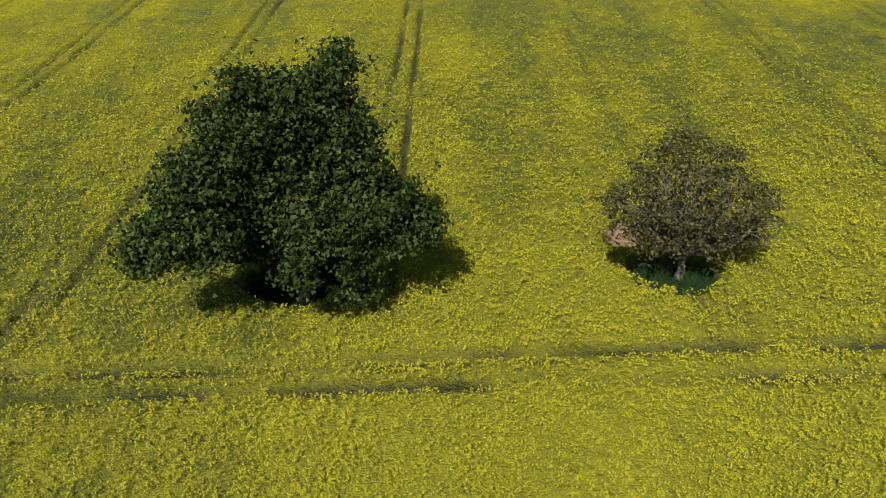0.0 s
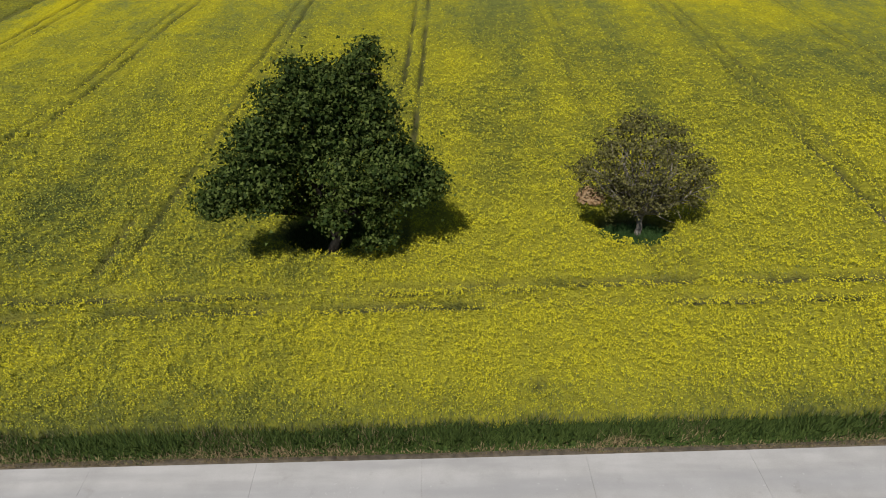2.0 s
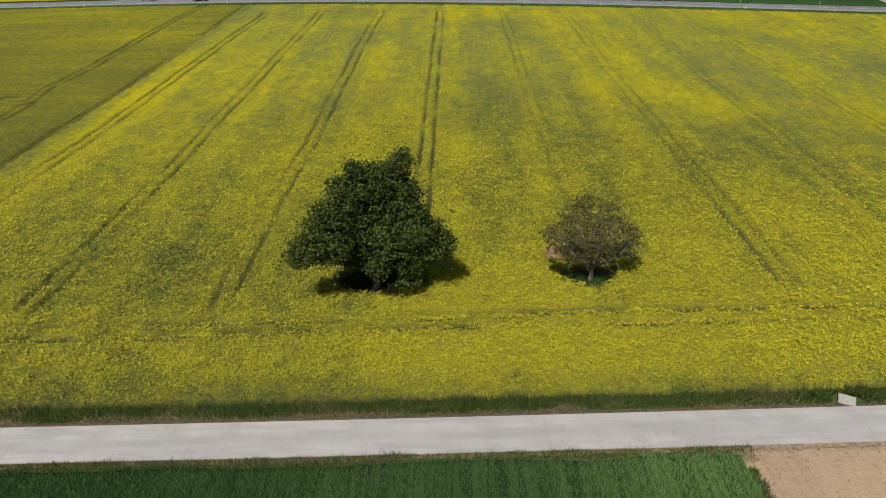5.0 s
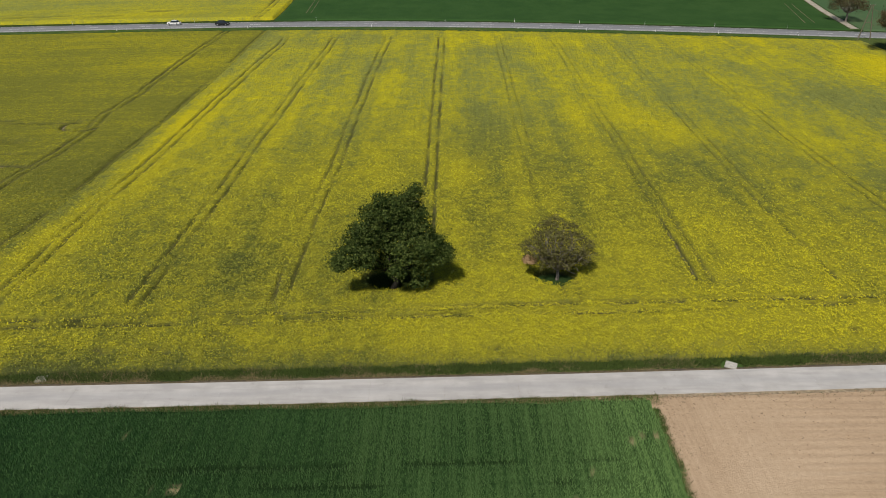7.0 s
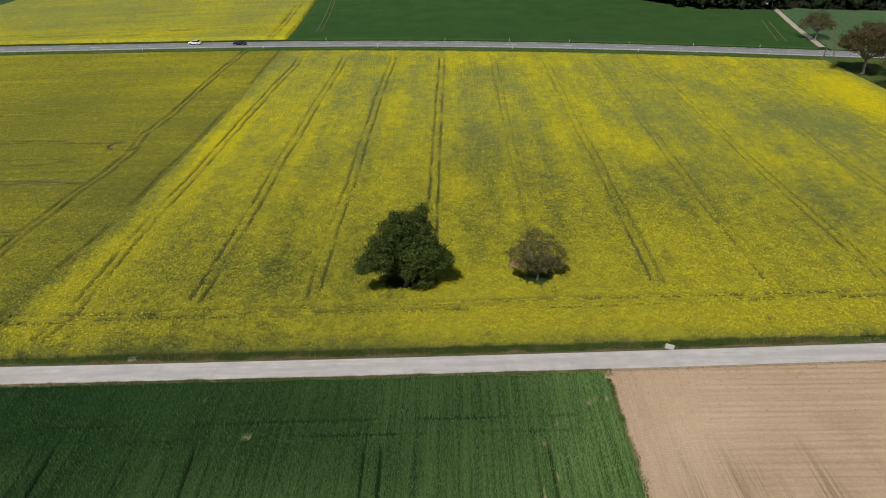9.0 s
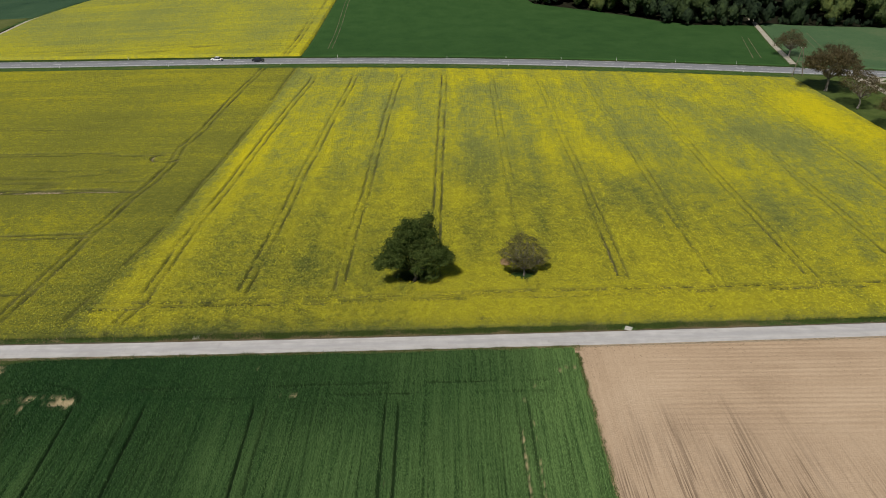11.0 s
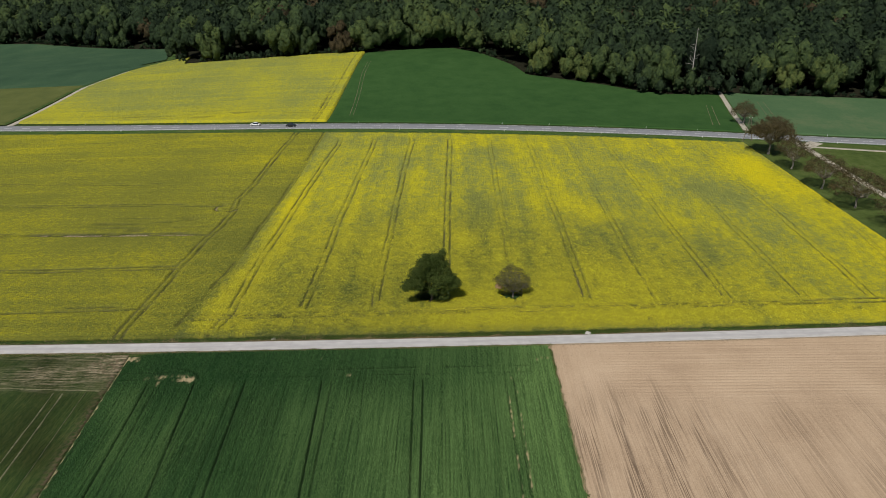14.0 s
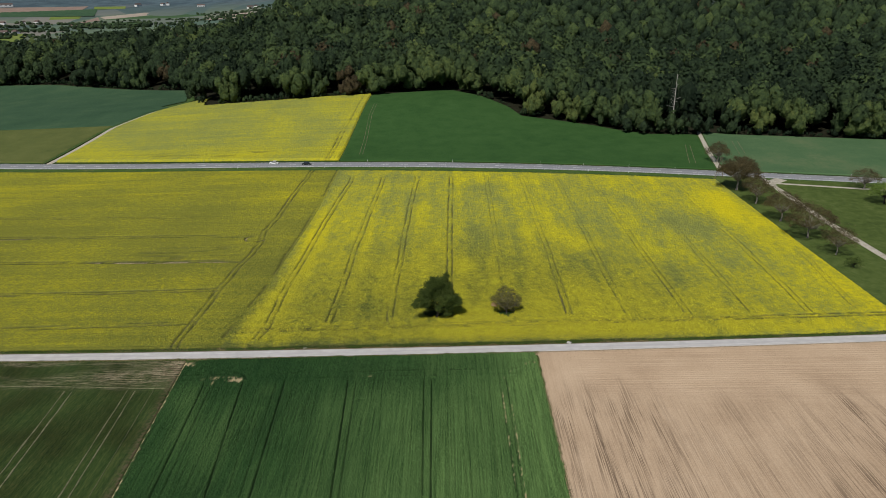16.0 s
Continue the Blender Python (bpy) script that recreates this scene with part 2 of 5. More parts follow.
def ground_material():
    n = Nodes("open_ground", 0.9, 0.15)
    near = n.ramp(n.noise(0.35, 5, 0.65), (0.35, (0.03, 0.06, 0.014)), (0.55, (0.05, 0.09, 0.02)), (0.75, (0.10, 0.11, 0.04)))
    v = n.add("ShaderNodeTexVoronoi", Scale=1.0)
    n.link(n.place(0.0042, 0.0030, 0.0, 20), v.inputs["Vector"])
    r = n.tree.nodes.new("ShaderNodeSeparateColor")
    n.link(v.outputs["Color"], r.inputs[0])
    # Far fields and rim woods are bluer: haze put into the base colour.
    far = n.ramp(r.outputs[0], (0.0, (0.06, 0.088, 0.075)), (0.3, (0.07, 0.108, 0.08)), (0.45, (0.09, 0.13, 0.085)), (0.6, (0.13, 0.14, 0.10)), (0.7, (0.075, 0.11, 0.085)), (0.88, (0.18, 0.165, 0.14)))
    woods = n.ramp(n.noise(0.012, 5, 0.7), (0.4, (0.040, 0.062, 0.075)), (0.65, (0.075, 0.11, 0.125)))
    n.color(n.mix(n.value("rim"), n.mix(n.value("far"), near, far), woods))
    return n.mat


def concrete_material():
    n = Nodes("worn_pale_concrete", 0.9, 0.2)
    f = n.math("ADD", n.math("MULTIPLY", n.noise(0.5, 5, 0.6), 0.6), n.math("MULTIPLY", n.noise(22, 3, 0.6), 0.25))
    f = n.math("ADD", f, n.math("MULTIPLY", n.object_random(), 0.06))
    c = n.ramp(f, (0.3, (0.36, 0.345, 0.33)), (0.52, (0.455, 0.438, 0.425)), (0.72, (0.50, 0.485, 0.475)))
    wheel = n.ramp(n.noise(1.0, 4, 0.55, n.place(0.16, 1.1)), (0.44, (0.0, 0.0, 0.0)), (0.64, (1.0, 1.0, 1.0)))
    c = n.mix(n.math("MULTIPLY", wheel, 0.55), c, (0.31, 0.30, 0.295))
    co = n.tree.nodes.new("ShaderNodeTexCoord")
    sep = n.tree.nodes.new("ShaderNodeSeparateXYZ")
    n.link(co.outputs["Object"], sep.inputs[0])
    off = n.math("ABSOLUTE", n.math("ADD", sep.outputs[1], n.math("MULTIPLY", n.math("SUBTRACT", n.noise(0.25, 3), 0.5), 1.2)))
    band = n.ramp(off, (0.15, (1, 1, 1)), (0.75, (0, 0, 0)))
    c = n.mix(n.math("MULTIPLY", band, 0.45), c, (0.33, 0.325, 0.33))
    chips = n.ramp(n.noise(5.0, 2, 0.5), (0.70, (0, 0, 0)), (0.76, (1, 1, 1)))
    c = n.mix(n.math("MULTIPLY", n.math("MULTIPLY", chips, band), 0.45), c, (0.58, 0.57, 0.56))
    stain = n.ramp(n.noise(0.9, 5, 0.7), (0.62, (0.0, 0.0, 0.0)), (0.72, (1.0, 1.0, 1.0)))
    c = n.mix(n.math("MULTIPLY", stain, 0.35), c, (0.24, 0.225, 0.205))
    n.color(c).bump(n.noise(30, 4, 0.7), 0.3, 0.02)
    return n.mat


def asphalt_material():
    n = Nodes("grey_road_asphalt", 0.9, 0.3)
    f = n.math("ADD", n.math("MULTIPLY", n.noise(1.0, 4, 0.6, n.place(0.05, 1.2)), 0.6), n.math("MULTIPLY", n.noise(14, 3), 0.4))
    n.color(n.ramp(f, (0.3, (0.15, 0.154, 0.163)), (0.7, (0.235, 0.24, 0.25)))).bump(n.noise(60, 3), 0.3, 0.01)
    return n.mat


def gravel_material():
    n = Nodes("pale_gravel", 0.95, 0.15)
    f = n.math("ADD", n.math("MULTIPLY", n.noise(0.8, 4), 0.5), n.math("MULTIPLY", n.noise(18, 4, 0.7), 0.5))
    n.color(n.ramp(f, (0.3, (0.15, 0.135, 0.09)), (0.47, (0.33, 0.30, 0.24)), (0.7, (0.46, 0.425, 0.36)))).bump(n.noise(25, 3, 0.7), 0.6, 0.03)
    return n.mat


def bark_material(name, low, high):
    n = Nodes(name, 0.95, 0.15)
    f = n.noise(1.0, 5, 0.7, n.place(9, 9, 2))
    n.color(n.ramp(f, (0.35, low), (0.65, high))).bump(f, 0.8, 0.05)
    return n.mat


def leaf_material(name, low, mid, high, through=0.3, blotch=0.35, rough=0.5):
    n = Nodes(name, rough, 0.1)
    f = n.math("ADD", n.math("MULTIPLY", n.island(), 0.65), n.math("MULTIPLY", n.noise(blotch, 2), 0.35))
    c = n.ramp(f, (0.15, low), (0.5, mid), (0.85, high))
    n.color(c).glow_through(c, through)
    return n.mat


def wood_material():
    n = Nodes("mixed_woodland_leaves", 0.85, 0.05)
    spray = n.noise(0.42, 4, 0.75)
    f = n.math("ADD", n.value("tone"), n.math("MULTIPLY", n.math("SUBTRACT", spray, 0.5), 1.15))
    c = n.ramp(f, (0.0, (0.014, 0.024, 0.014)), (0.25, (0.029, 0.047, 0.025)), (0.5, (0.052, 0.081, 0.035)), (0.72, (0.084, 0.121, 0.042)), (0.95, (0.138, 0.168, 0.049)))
    c = n.mix(n.value("rusty"), c, n.ramp(spray, (0.35, (0.034, 0.030, 0.018)), (0.62, (0.10, 0.078, 0.040))))
    n.color(c).bump(n.noise(0.5, 4, 0.8), 1.0, 3.0).glow_through(c, 0.1)
    return n.mat


M_RAPE, M_FADED = crop_sheet_material("flowering_rape_canopy", (0.205, 0.222, 0.056), (0.335, 0.32, 0.026)), crop_sheet_material("half_faded_rape_canopy", (0.175, 0.178, 0.028), (0.33, 0.305, 0.016), True)
M_TUFT, M_WHEAT, M_SOIL, M_THIN = crop_tuft_material(), wheat_sheet_material(), soil_material(), thin_crop_material()
M_GROUND, M_CONCRETE, M_ASPHALT, M_GRAVEL = ground_material(), concrete_material(), asphalt_material(), gravel_material()
M_VERGE = meadow_material("rough_verge_grass", (0.022, 0.045, 0.012), (0.04, 0.075, 0.018), (0.11, 0.10, 0.04), 0.9)
M_MEADOW = meadow_material("mown_meadow", (0.035, 0.055, 0.014), (0.062, 0.088, 0.022), (0.095, 0.12, 0.038), 0.3)
M_EAST = meadow_material("pale_blue_green_cereal", (0.046, 0.092, 0.042), (0.064, 0.115, 0.052), (0.115, 0.14, 0.07), 0.03)
M_FARWHEAT = meadow_material("smooth_green_cereal", (0.022, 0.058, 0.016), (0.031, 0.074, 0.020), (0.042, 0.090, 0.026), 0.12)
M_BLUEGREEN = meadow_material("blue_green_cereal", (0.028, 0.060, 0.032), (0.039, 0.077, 0.040), (0.062, 0.10, 0.05), 0.05)
M_OLIVE = meadow_material("olive_cereal", (0.065, 0.082, 0.025), (0.085, 0.10, 0.03), (0.11, 0.12, 0.04), 0.1)
M_GRASSBLADE = blade_material("verge_grass_blade", (0.012, 0.027, 0.005), (0.076, 0.108, 0.023), 0.15)
M_STALK = blade_material("rape_stalk", (0.055, 0.07, 0.026), (0.20, 0.205, 0.09), 0.25)
M_DRYBLADE = blade_material("dry_grass_blade", (0.09, 0.072, 0.036), (0.28, 0.215, 0.115), 0.2)
M_WHEATBLADE = blade_material("wheat_blade", (0.009, 0.029, 0.009), (0.042, 0.097, 0.028), 0.15, True)
M_FRESH = leaf_material("fresh_green_leaf", (0.08, 0.13, 0.026), (0.14, 0.21, 0.04), (0.21, 0.29, 0.065), 0.3)
M_TYRE = plain("bare_wheel_track", (0.17, 0.165, 0.095), 0.95, wear=0.25, scale=1.5, specular=0.05)
M_PASTURE = meadow_material("bright_pasture", (0.09, 0.13, 0.03), (0.13, 0.17, 0.04), (0.18, 0.21, 0.06), 0.02)
M_STUBBLE = meadow_material("brown_field", (0.17, 0.125, 0.10), (0.21, 0.155, 0.125), (0.25, 0.19, 0.16), 0.02)
M_PALEFIELD = meadow_material("pale_stubble", (0.25, 0.21, 0.17), (0.30, 0.255, 0.205), (0.35, 0.30, 0.25), 0.02)
M_VALLEYGREEN = meadow_material("valley_cereal", (0.035, 0.07, 0.03), (0.048, 0.088, 0.038), (0.065, 0.105, 0.045), 0.02)
M_OAK = leaf_material("dark_green_leaf", (0.013, 0.028, 0.005), (0.044, 0.068, 0.014), (0.125, 0.158, 0.038), 0.2, 0.35, 0.6)
M_BRONZE = leaf_material("bronze_green_leaf", (0.05, 0.048, 0.018), (0.115, 0.110, 0.036), (0.22, 0.205, 0.08), 0.25, 0.35, 0.6)
M_RUST = leaf_material("rusty_young_leaf", (0.034, 0.028, 0.013), (0.078, 0.062, 0.028), (0.145, 0.118, 0.058), 0.2)
M_DEADLEAF = leaf_material("withered_tan_leaf", (0.26, 0.16, 0.08), (0.36, 0.24, 0.13), (0.44, 0.31, 0.18), 0.2)
# Bark is kept very dark, with shade inside the crown put into its colour.
M_BARK = bark_material("shaded_furrowed_bark", (0.012, 0.011, 0.009), (0.034, 0.029, 0.024))
M_PALEBARK = bark_material("pale_grey_bark", (0.09, 0.08, 0.066), (0.28, 0.25, 0.215))
M_WOOD = wood_material()
M_WHITE = plain("white_paint", (0.78, 0.78, 0.76), 0.5)
M_LINE = plain("worn_road_marking", (0.76, 0.76, 0.75), 0.7, wear=0.2, scale=2)
M_BLACK = plain("black_plastic", (0.02, 0.02, 0.022), 0.5)
M_LUSH = blade_material("lush_grass_blade", (0.028, 0.062, 0.018), (0.062, 0.115, 0.034))
M_FLOOR = plain("dark_leaf_litter", (0.022, 0.022, 0.013), 0.95, wear=0.25, scale=0.4, specular=0.05)
M_SOIL_CLOD = plain("dry_soil_clod", (0.36, 0.26, 0.17), 0.95, wear=0.25, scale=9)
M_PALECONC = plain("pale_cast_concrete", (0.46, 0.44, 0.40), 0.9, wear=0.15, scale=5)
M_GLASS = plain("dark_glass", (0.02, 0.025, 0.03), 0.08, wear=0.0, specular=0.6)
M_RIM = plain("silver_alloy", (0.6, 0.6, 0.62), 0.35, 0.9)
M_REDLAMP = plain("red_lamp_plastic", (0.35, 0.02, 0.02), 0.3)
M_CARDARK = plain("dark_car_paint", (0.018, 0.019, 0.022), 0.25, wear=0.05, specular=0.6)
M_CARWHITE = plain("white_car_paint", (0.75, 0.75, 0.74), 0.3, wear=0.03, specular=0.6)
M_POLEWOOD = bark_material("weathered_pole_wood", (0.10, 0.085, 0.06), (0.2, 0.17, 0.125))
M_BLEACHED = bark_material("bleached_wood", (0.28, 0.265, 0.245), (0.44, 0.42, 0.39))
M_ROOF = plain("dark_roof_tile", (0.10, 0.07, 0.06), 0.8)

# ---- plan of the place ----
TREE, BUSH = (-7.4, 24.6), (11.3, 26.1)
# wheel tracks through the rape: places x at the depths y, and how clearly they show
TRAMS = (((-52.4, -51.3, -51.6, -50.8, -49.0, -46.4), (13, 19, 52, 73, 110, 145), 0.75), ((-35.7, -35.2, -35.3, -34.6, -32.5), (20, 40, 75, 98, 146), 0.72),
         ((-19.8, -20.1, -19.5, -19.3, -17.7), (22, 42, 66, 104, 147), 0.68), ((-3.8, -3.7, -3.3, -2.8), (45, 69, 100, 142), 0.85), ((12.3, 12.6), (20, 150), 0.34),
         ((27.8, 28.1, 28.6, 28.2, 28.0), (25, 45, 70, 105, 146), 0.66), ((43.7, 43.2, 43.9, 43.4), (25, 46, 85, 125), 0.58), ((59.2, 59.0, 58.8, 58.2), (25, 45, 95, 140), 0.68),
         ((76.4, 76.5, 74.6), (27, 88, 110), 0.5), ((91.3, 92.4, 93.0), (27, 48, 80), 0.6), ((105.0, 108.8), (30, 60), 0.3))
EAST, WHEAT_EAST = 113.0, 16.6


def split_x(y):
    """The line between the two rape fields."""
    return np.interp(np.asarray(y, float), (0, 28, 42, 66, 88, 106, 128, 170), (-60.8, -58.4, -57.0, -56.7, -55.6, -54.6, -54.0, -53.9))


def lane_y(x):
    return 7.2 + 0.026 * x + 0.0001 * x * x


def road_y(x):
    xs = (-420, -230, -150, -75, 0, 63, 114, 160, 186, 420)
    ys = (222, 197, 188, 179.5, 175.5, 172.8, 166.3, 156.5, 151, 96)
    return sum(np.interp(np.asarray(x, float) + d, xs, ys) for d in (-30, -15, 0, 15, 30)) / 5


def wheat_west(y):
    return -65.9 - 0.077 * (np.asarray(y, float) + 6)


def wheat_east(y):
    y = np.asarray(y, float)
    return WHEAT_EAST + 0.5 * (fbm(y * 0.9, 0 * y, 50) - 0.5)


def rape_near(x):
    return lane_y(x) + 3.25 + 0.25 * (vnoise(np.asarray(x) * 0.6, 0 * np.asarray(x), 5) - 0.5)


def rape_far(x):
    return road_y(x) - 13.0


def wood_edge(x):
    xs = (-700, -413, -349, -285, -228, -206, -189, -180, -164, -114, -58, -40, -20, 0, 18, 34, 40, 66, 82, 96, 110, 139, 146, 153, 189, 236, 330, 700)
    ys = (540, 494, 473, 442, 417, 408, 365, 343, 315, 317, 327, 333, 340, 346, 328, 298, 277, 270, 264, 254, 248, 249, 256, 251, 245, 234, 215, 150)
    return np.interp(x, xs, ys)


def west_track_x(y):
    return np.interp(y, (150, 197, 268, 305, 338, 420), (-216, -207, -205, -195, -179, -150))


def north_track_x(y):
    return np.interp(y, (160, 174, 187, 207, 225, 254, 300), (119.5, 122.8, 125.6, 129.6, 133.8, 140.6, 150))


def spot(x, y, cx, cy, rx, ry):
    return np.exp(-(((x - cx) / rx) ** 2) - ((y - cy) / ry) ** 2)


def near_trees(x, y):
    """1 where the trees leave no room for the crop."""
    a = smooth(2.9, 1.9, np.hypot((x - TREE[0]) * 0.72, y - TREE[1] - 1.6))
    b = smooth(2.5, 1.9, np.hypot((x - BUSH[0] + 0.3) * 0.95, (y - BUSH[1] - 0.2) * 1.15))
    return np.maximum(a, b)


def rape_gap(x, y):
    g = np.zeros(np.broadcast(x, y).shape)
    for px, py, amount in TRAMS:
        x0 = px[0]
        mid = np.interp(y, py, px) + 0.4 * (vnoise(y * 0.08, 0 * y + x0, 3) - 0.5) + 0.25 * (vnoise(y * 0.35, 0 * y + x0, 7) - 0.5)
        for side in (-0.8, 0.8):
            d = np.abs(x - mid - side)
            broken = 0.38 + 0.8 * smooth(0.25, 0.65, fbm(y * 0.16, 0 * y + x0 + side, 4, 2))
            ends = (smooth(11, 13, y) if x0 < -50 else smooth(23.0, 25.5, y + 0.7 * side) if x0 > 20 else smooth(19.5, 21.5, y + 0.7 * side)) * smooth(157, 150, y)
            if abs(x0 + 3.8) < 1:
                ends = ends * (0.2 + 0.8 * smooth(22, 30, y))
            if x0 > 20:
                ends = ends * (0.85 - 0.45 * smooth(60, 105, y)) * (1 + (0.7 if side < 0 else 0.0) * smooth(52, 34, y))
            if x0 > 95:
                ends = ends * smooth(py[1] + 12, py[1], y)
            g = np.maximum(g, 0.8 * amount * np.minimum(broken, 1.1) * smooth(0.38, 0.14, d) * (1.0 + 0.1 * smooth(62, 30, y)) * ends)
    for side in (-0.8, 0.8):
        d = np.abs(y - 19.1 - 0.035 * x - side)
        broken = 0.35 + 0.65 * smooth(0.3, 0.55, vnoise(x * 0.35, 0 * x + side, 6))
        g = np.maximum(g, 0.86 * broken * smooth(0.46, 0.14, d))
    tear = smooth(0.80, 0.88, fbm(x * 0.28, y * 0.4, 8)) * smooth(26, 16, y)
    return np.clip(np.maximum(np.maximum(g, 0.7 * tear), 0.75 * near_trees(x, y)), 0, 1)


def rape_bloom(x, y):
    # Rise from west to east puts the sun's backscatter into the bloom colour.
    s = 0.50 + (0.07 + 0.12 * smooth(75, 35, y)) * smooth(-32, 22, x) + 0.42 * (fbm(x * 0.22, y * 0.012, 11) - 0.5) + 0.22 * (fbm(x * 0.05, y * 0.02, 12) - 0.5) + 0.26 * (fbm(x * 0.3, y * 0.08, 13) - 0.5)
    for cx, cy, rx, ry, a in ((-20, 121, 6, 14, -0.2), (4, 84, 8, 22, -0.12), (11, 128, 8, 16, -0.14), (76, 98, 10, 14, -0.24), (63, 124, 8, 14, -0.18),
                              (68, 50, 9, 11, -0.16), (-27, 30, 6, 8, -0.07), (-43, 37, 7, 9, -0.09), (35, 52, 9, 13, -0.18), (-2.5, 111, 3, 12, -0.12), (89, 93, 8, 14, -0.2),
                              (90, 62, 12, 18, -0.12), (20, 40, 8, 12, -0.12), (5, 45, 4, 12, -0.08), (-44, 58, 5, 16, -0.05),
                              (29, 93, 6, 20, 0.16), (1.5, 59, 3.2, 6, 0.24), (65, 69, 6, 7, 0.18), (105, 105, 7, 40, 0.24), (-53, 70, 5, 60, 0.2), (14, 106, 4, 9, 0.12), (36, 82, 5, 12, 0.14),
                              (-15, 58, 5, 8, 0.12), (-50, 100, 6, 26, 0.1), (7, 58, 6, 20, -0.07), (-23, 24, 10, 16, -0.16), (5, 21, 8, 10, 0.12), (24, 17, 14, 6, 0.08), (22, 105, 6, 26, -0.12), (48, 96, 5, 30, -0.12), (100, 112, 8, 24, 0.2), (-48, 80, 4, 50, 0.1), (42, 76, 8, 7, 0.14), (18, 47, 5, 10, -0.1), (56, 136, 7, 10, -0.14), (8, 136, 8, 10, -0.1), (-33, 36, 12, 8, -0.08), (-38, 20, 16, 12, -0.07), (58, 60, 34, 26, -0.09), (24, 62, 12, 22, -0.05), (62, 44, 14, 9, -0.12)):
        s = s + (1.3 * a if a > 0 else 1.05 * a) * spot(x, y, cx, cy, rx, ry)
    s = s + 0.14 * smooth(24, 18, y) * smooth(11.5, 14, y) + 0.46 * (fbm(x * 0.7, y * 0.9, 14) - 0.5) - 0.2 * smooth(3.6, 0.0, x - split_x(y) + 3.0 * (fbm(y * 0.2, x * 0.2, 16) - 0.5)) + 0.22 * (fbm(x * 0.13, y * 0.13, 15) - 0.5)
    s = s - 0.22 * smooth(rape_near(x) + 2.2, rape_near(x) + 0.2, y)
    return np.clip(s, 0, 1)


def rape_top(x, y):
    """Height of the crop's top over the ground."""
    h = 1.0 + 0.35 * (fbm(x * 0.9, y * 0.9, 21) - 0.5) + 0.25 * (vnoise(x * 2.7, y * 2.7, 22) - 0.5)
    h = h * (0.72 + 0.28 * smooth(0, 2.5, y - rape_near(x)))
    return 0.73 * h * (1 - 0.6 * rape_gap(x, y)) * (1 - 0.9 * near_trees(x, y))


def stems(x, y):
    """1 where the flower heads are built one by one over their stems."""
    return smooth(120, 42, np.sqrt(x * x + (y + 2) ** 2 + 400))


def west_gap(x, y):
    g = np.zeros(np.broadcast(x, y).shape)
    mid = 0.5 * (vnoise(y * 0.2, 0 * y, 31) - 0.5) + np.interp(y, (13, 24, 45, 62, 72, 82, 92, 106, 128, 156), (-71.9, -71.3, -71.1, -70.3, -69.2, -68.7, -69.9, -68.3, -67.8, -66.4))
    edge = split_x(y) - 1.1 + 0.5 * (vnoise(y * 0.1, 0 * y, 38) - 0.5)
    g = np.maximum(g, 0.5 * smooth(0.6, 0.15, np.abs(x - edge)) * smooth(0.3, 0.65, vnoise(y * 0.12, 0 * y, 39)))
    for side in (-0.8, 0.8):
        g = np.maximum(g, 0.78 * smooth(0.5, 0.2, np.abs(x - mid - side)) * (0.35 + 0.75 * vnoise(y * 0.2, 0 * y + side, 32)))
        for y0, slope, x1, amount in ((64.9, -0.0096, -71, 0.75), (86.9, -0.0205, -72, 0.6), (42.7, 0.027, -71, 0.7), (22.0, 0.055, -70.7, 0.6), (106.0, -0.04, -100, 0.45), (132.0, -0.05, -110, 0.3)):
            d = np.abs(y - y0 - slope * (x + 71) - side - 0.9 * (vnoise(x * 0.04, 0 * x + y0, 33) - 0.5))
            g = np.maximum(g, amount * smooth(0.6, 0.2, d) * smooth(x1 + 2, x1 - 2, x) * smooth(0.1, 0.4, vnoise(x * 0.12, 0 * x + y0 + side, 34)))
    pale = smooth(0.9, 0.4, np.abs(y - 64.6 + 0.0096 * (x + 71))) * smooth(-128, -116, x) * smooth(-71, -76, x)
    pale = np.maximum(pale, smooth(0.9, 0.3, np.abs(y - 87.6)) * smooth(-150, -152, x) * smooth(-172, -166, x))
    g = np.maximum(g, 0.99 * pale * smooth(0.08, 0.3, vnoise(x * 0.3, y * 1.5, 37)))
    g = np.maximum(g, 0.35 * smooth(0.60, 0.70, vnoise(x * 0.15, y * 0.7, 35)) * smooth(0.3, 0.6, spot(x, y, -90, 71, 20, 9)))
    ring = np.abs(np.hypot((x + 71.4) * 0.8, y - 84.6) - 2.8)
    g = np.maximum(g, 0.98 * smooth(0.5, 0.2, ring) * smooth(0.3, 0.5, vnoise(x * 0.6, y * 0.6, 36)))
    return np.clip(g, 0, 1)


def west_bloom(x, y):
    s = 0.37 + 0.26 * (fbm(x * 0.02, y * 0.22, 41) - 0.5) + 0.3 * (fbm(x * 0.03, y * 0.03, 42) - 0.5) + 0.08 * smooth(100, 165, y) + 0.09 * (fbm(x * 0.4, y * 0.4, 43) - 0.5)
    s = s - 0.05 * smooth(-70, -67, x) - 0.06 * smooth(-5.5, -1.0, x - split_x(y))
    s = s - 0.25 * smooth(rape_near(x) + 2.2, rape_near(x) + 0.2, y)
    return np.clip(s, 0, 1)


def west_top(x, y):
    h = 1.0 + 0.3 * (fbm(x * 0.7, y * 0.9, 44) - 0.5)
    return h * (0.72 + 0.28 * smooth(0, 2.5, y - rape_near(x))) * (1 - 0.6 * west_gap(x, y)) * 0.73


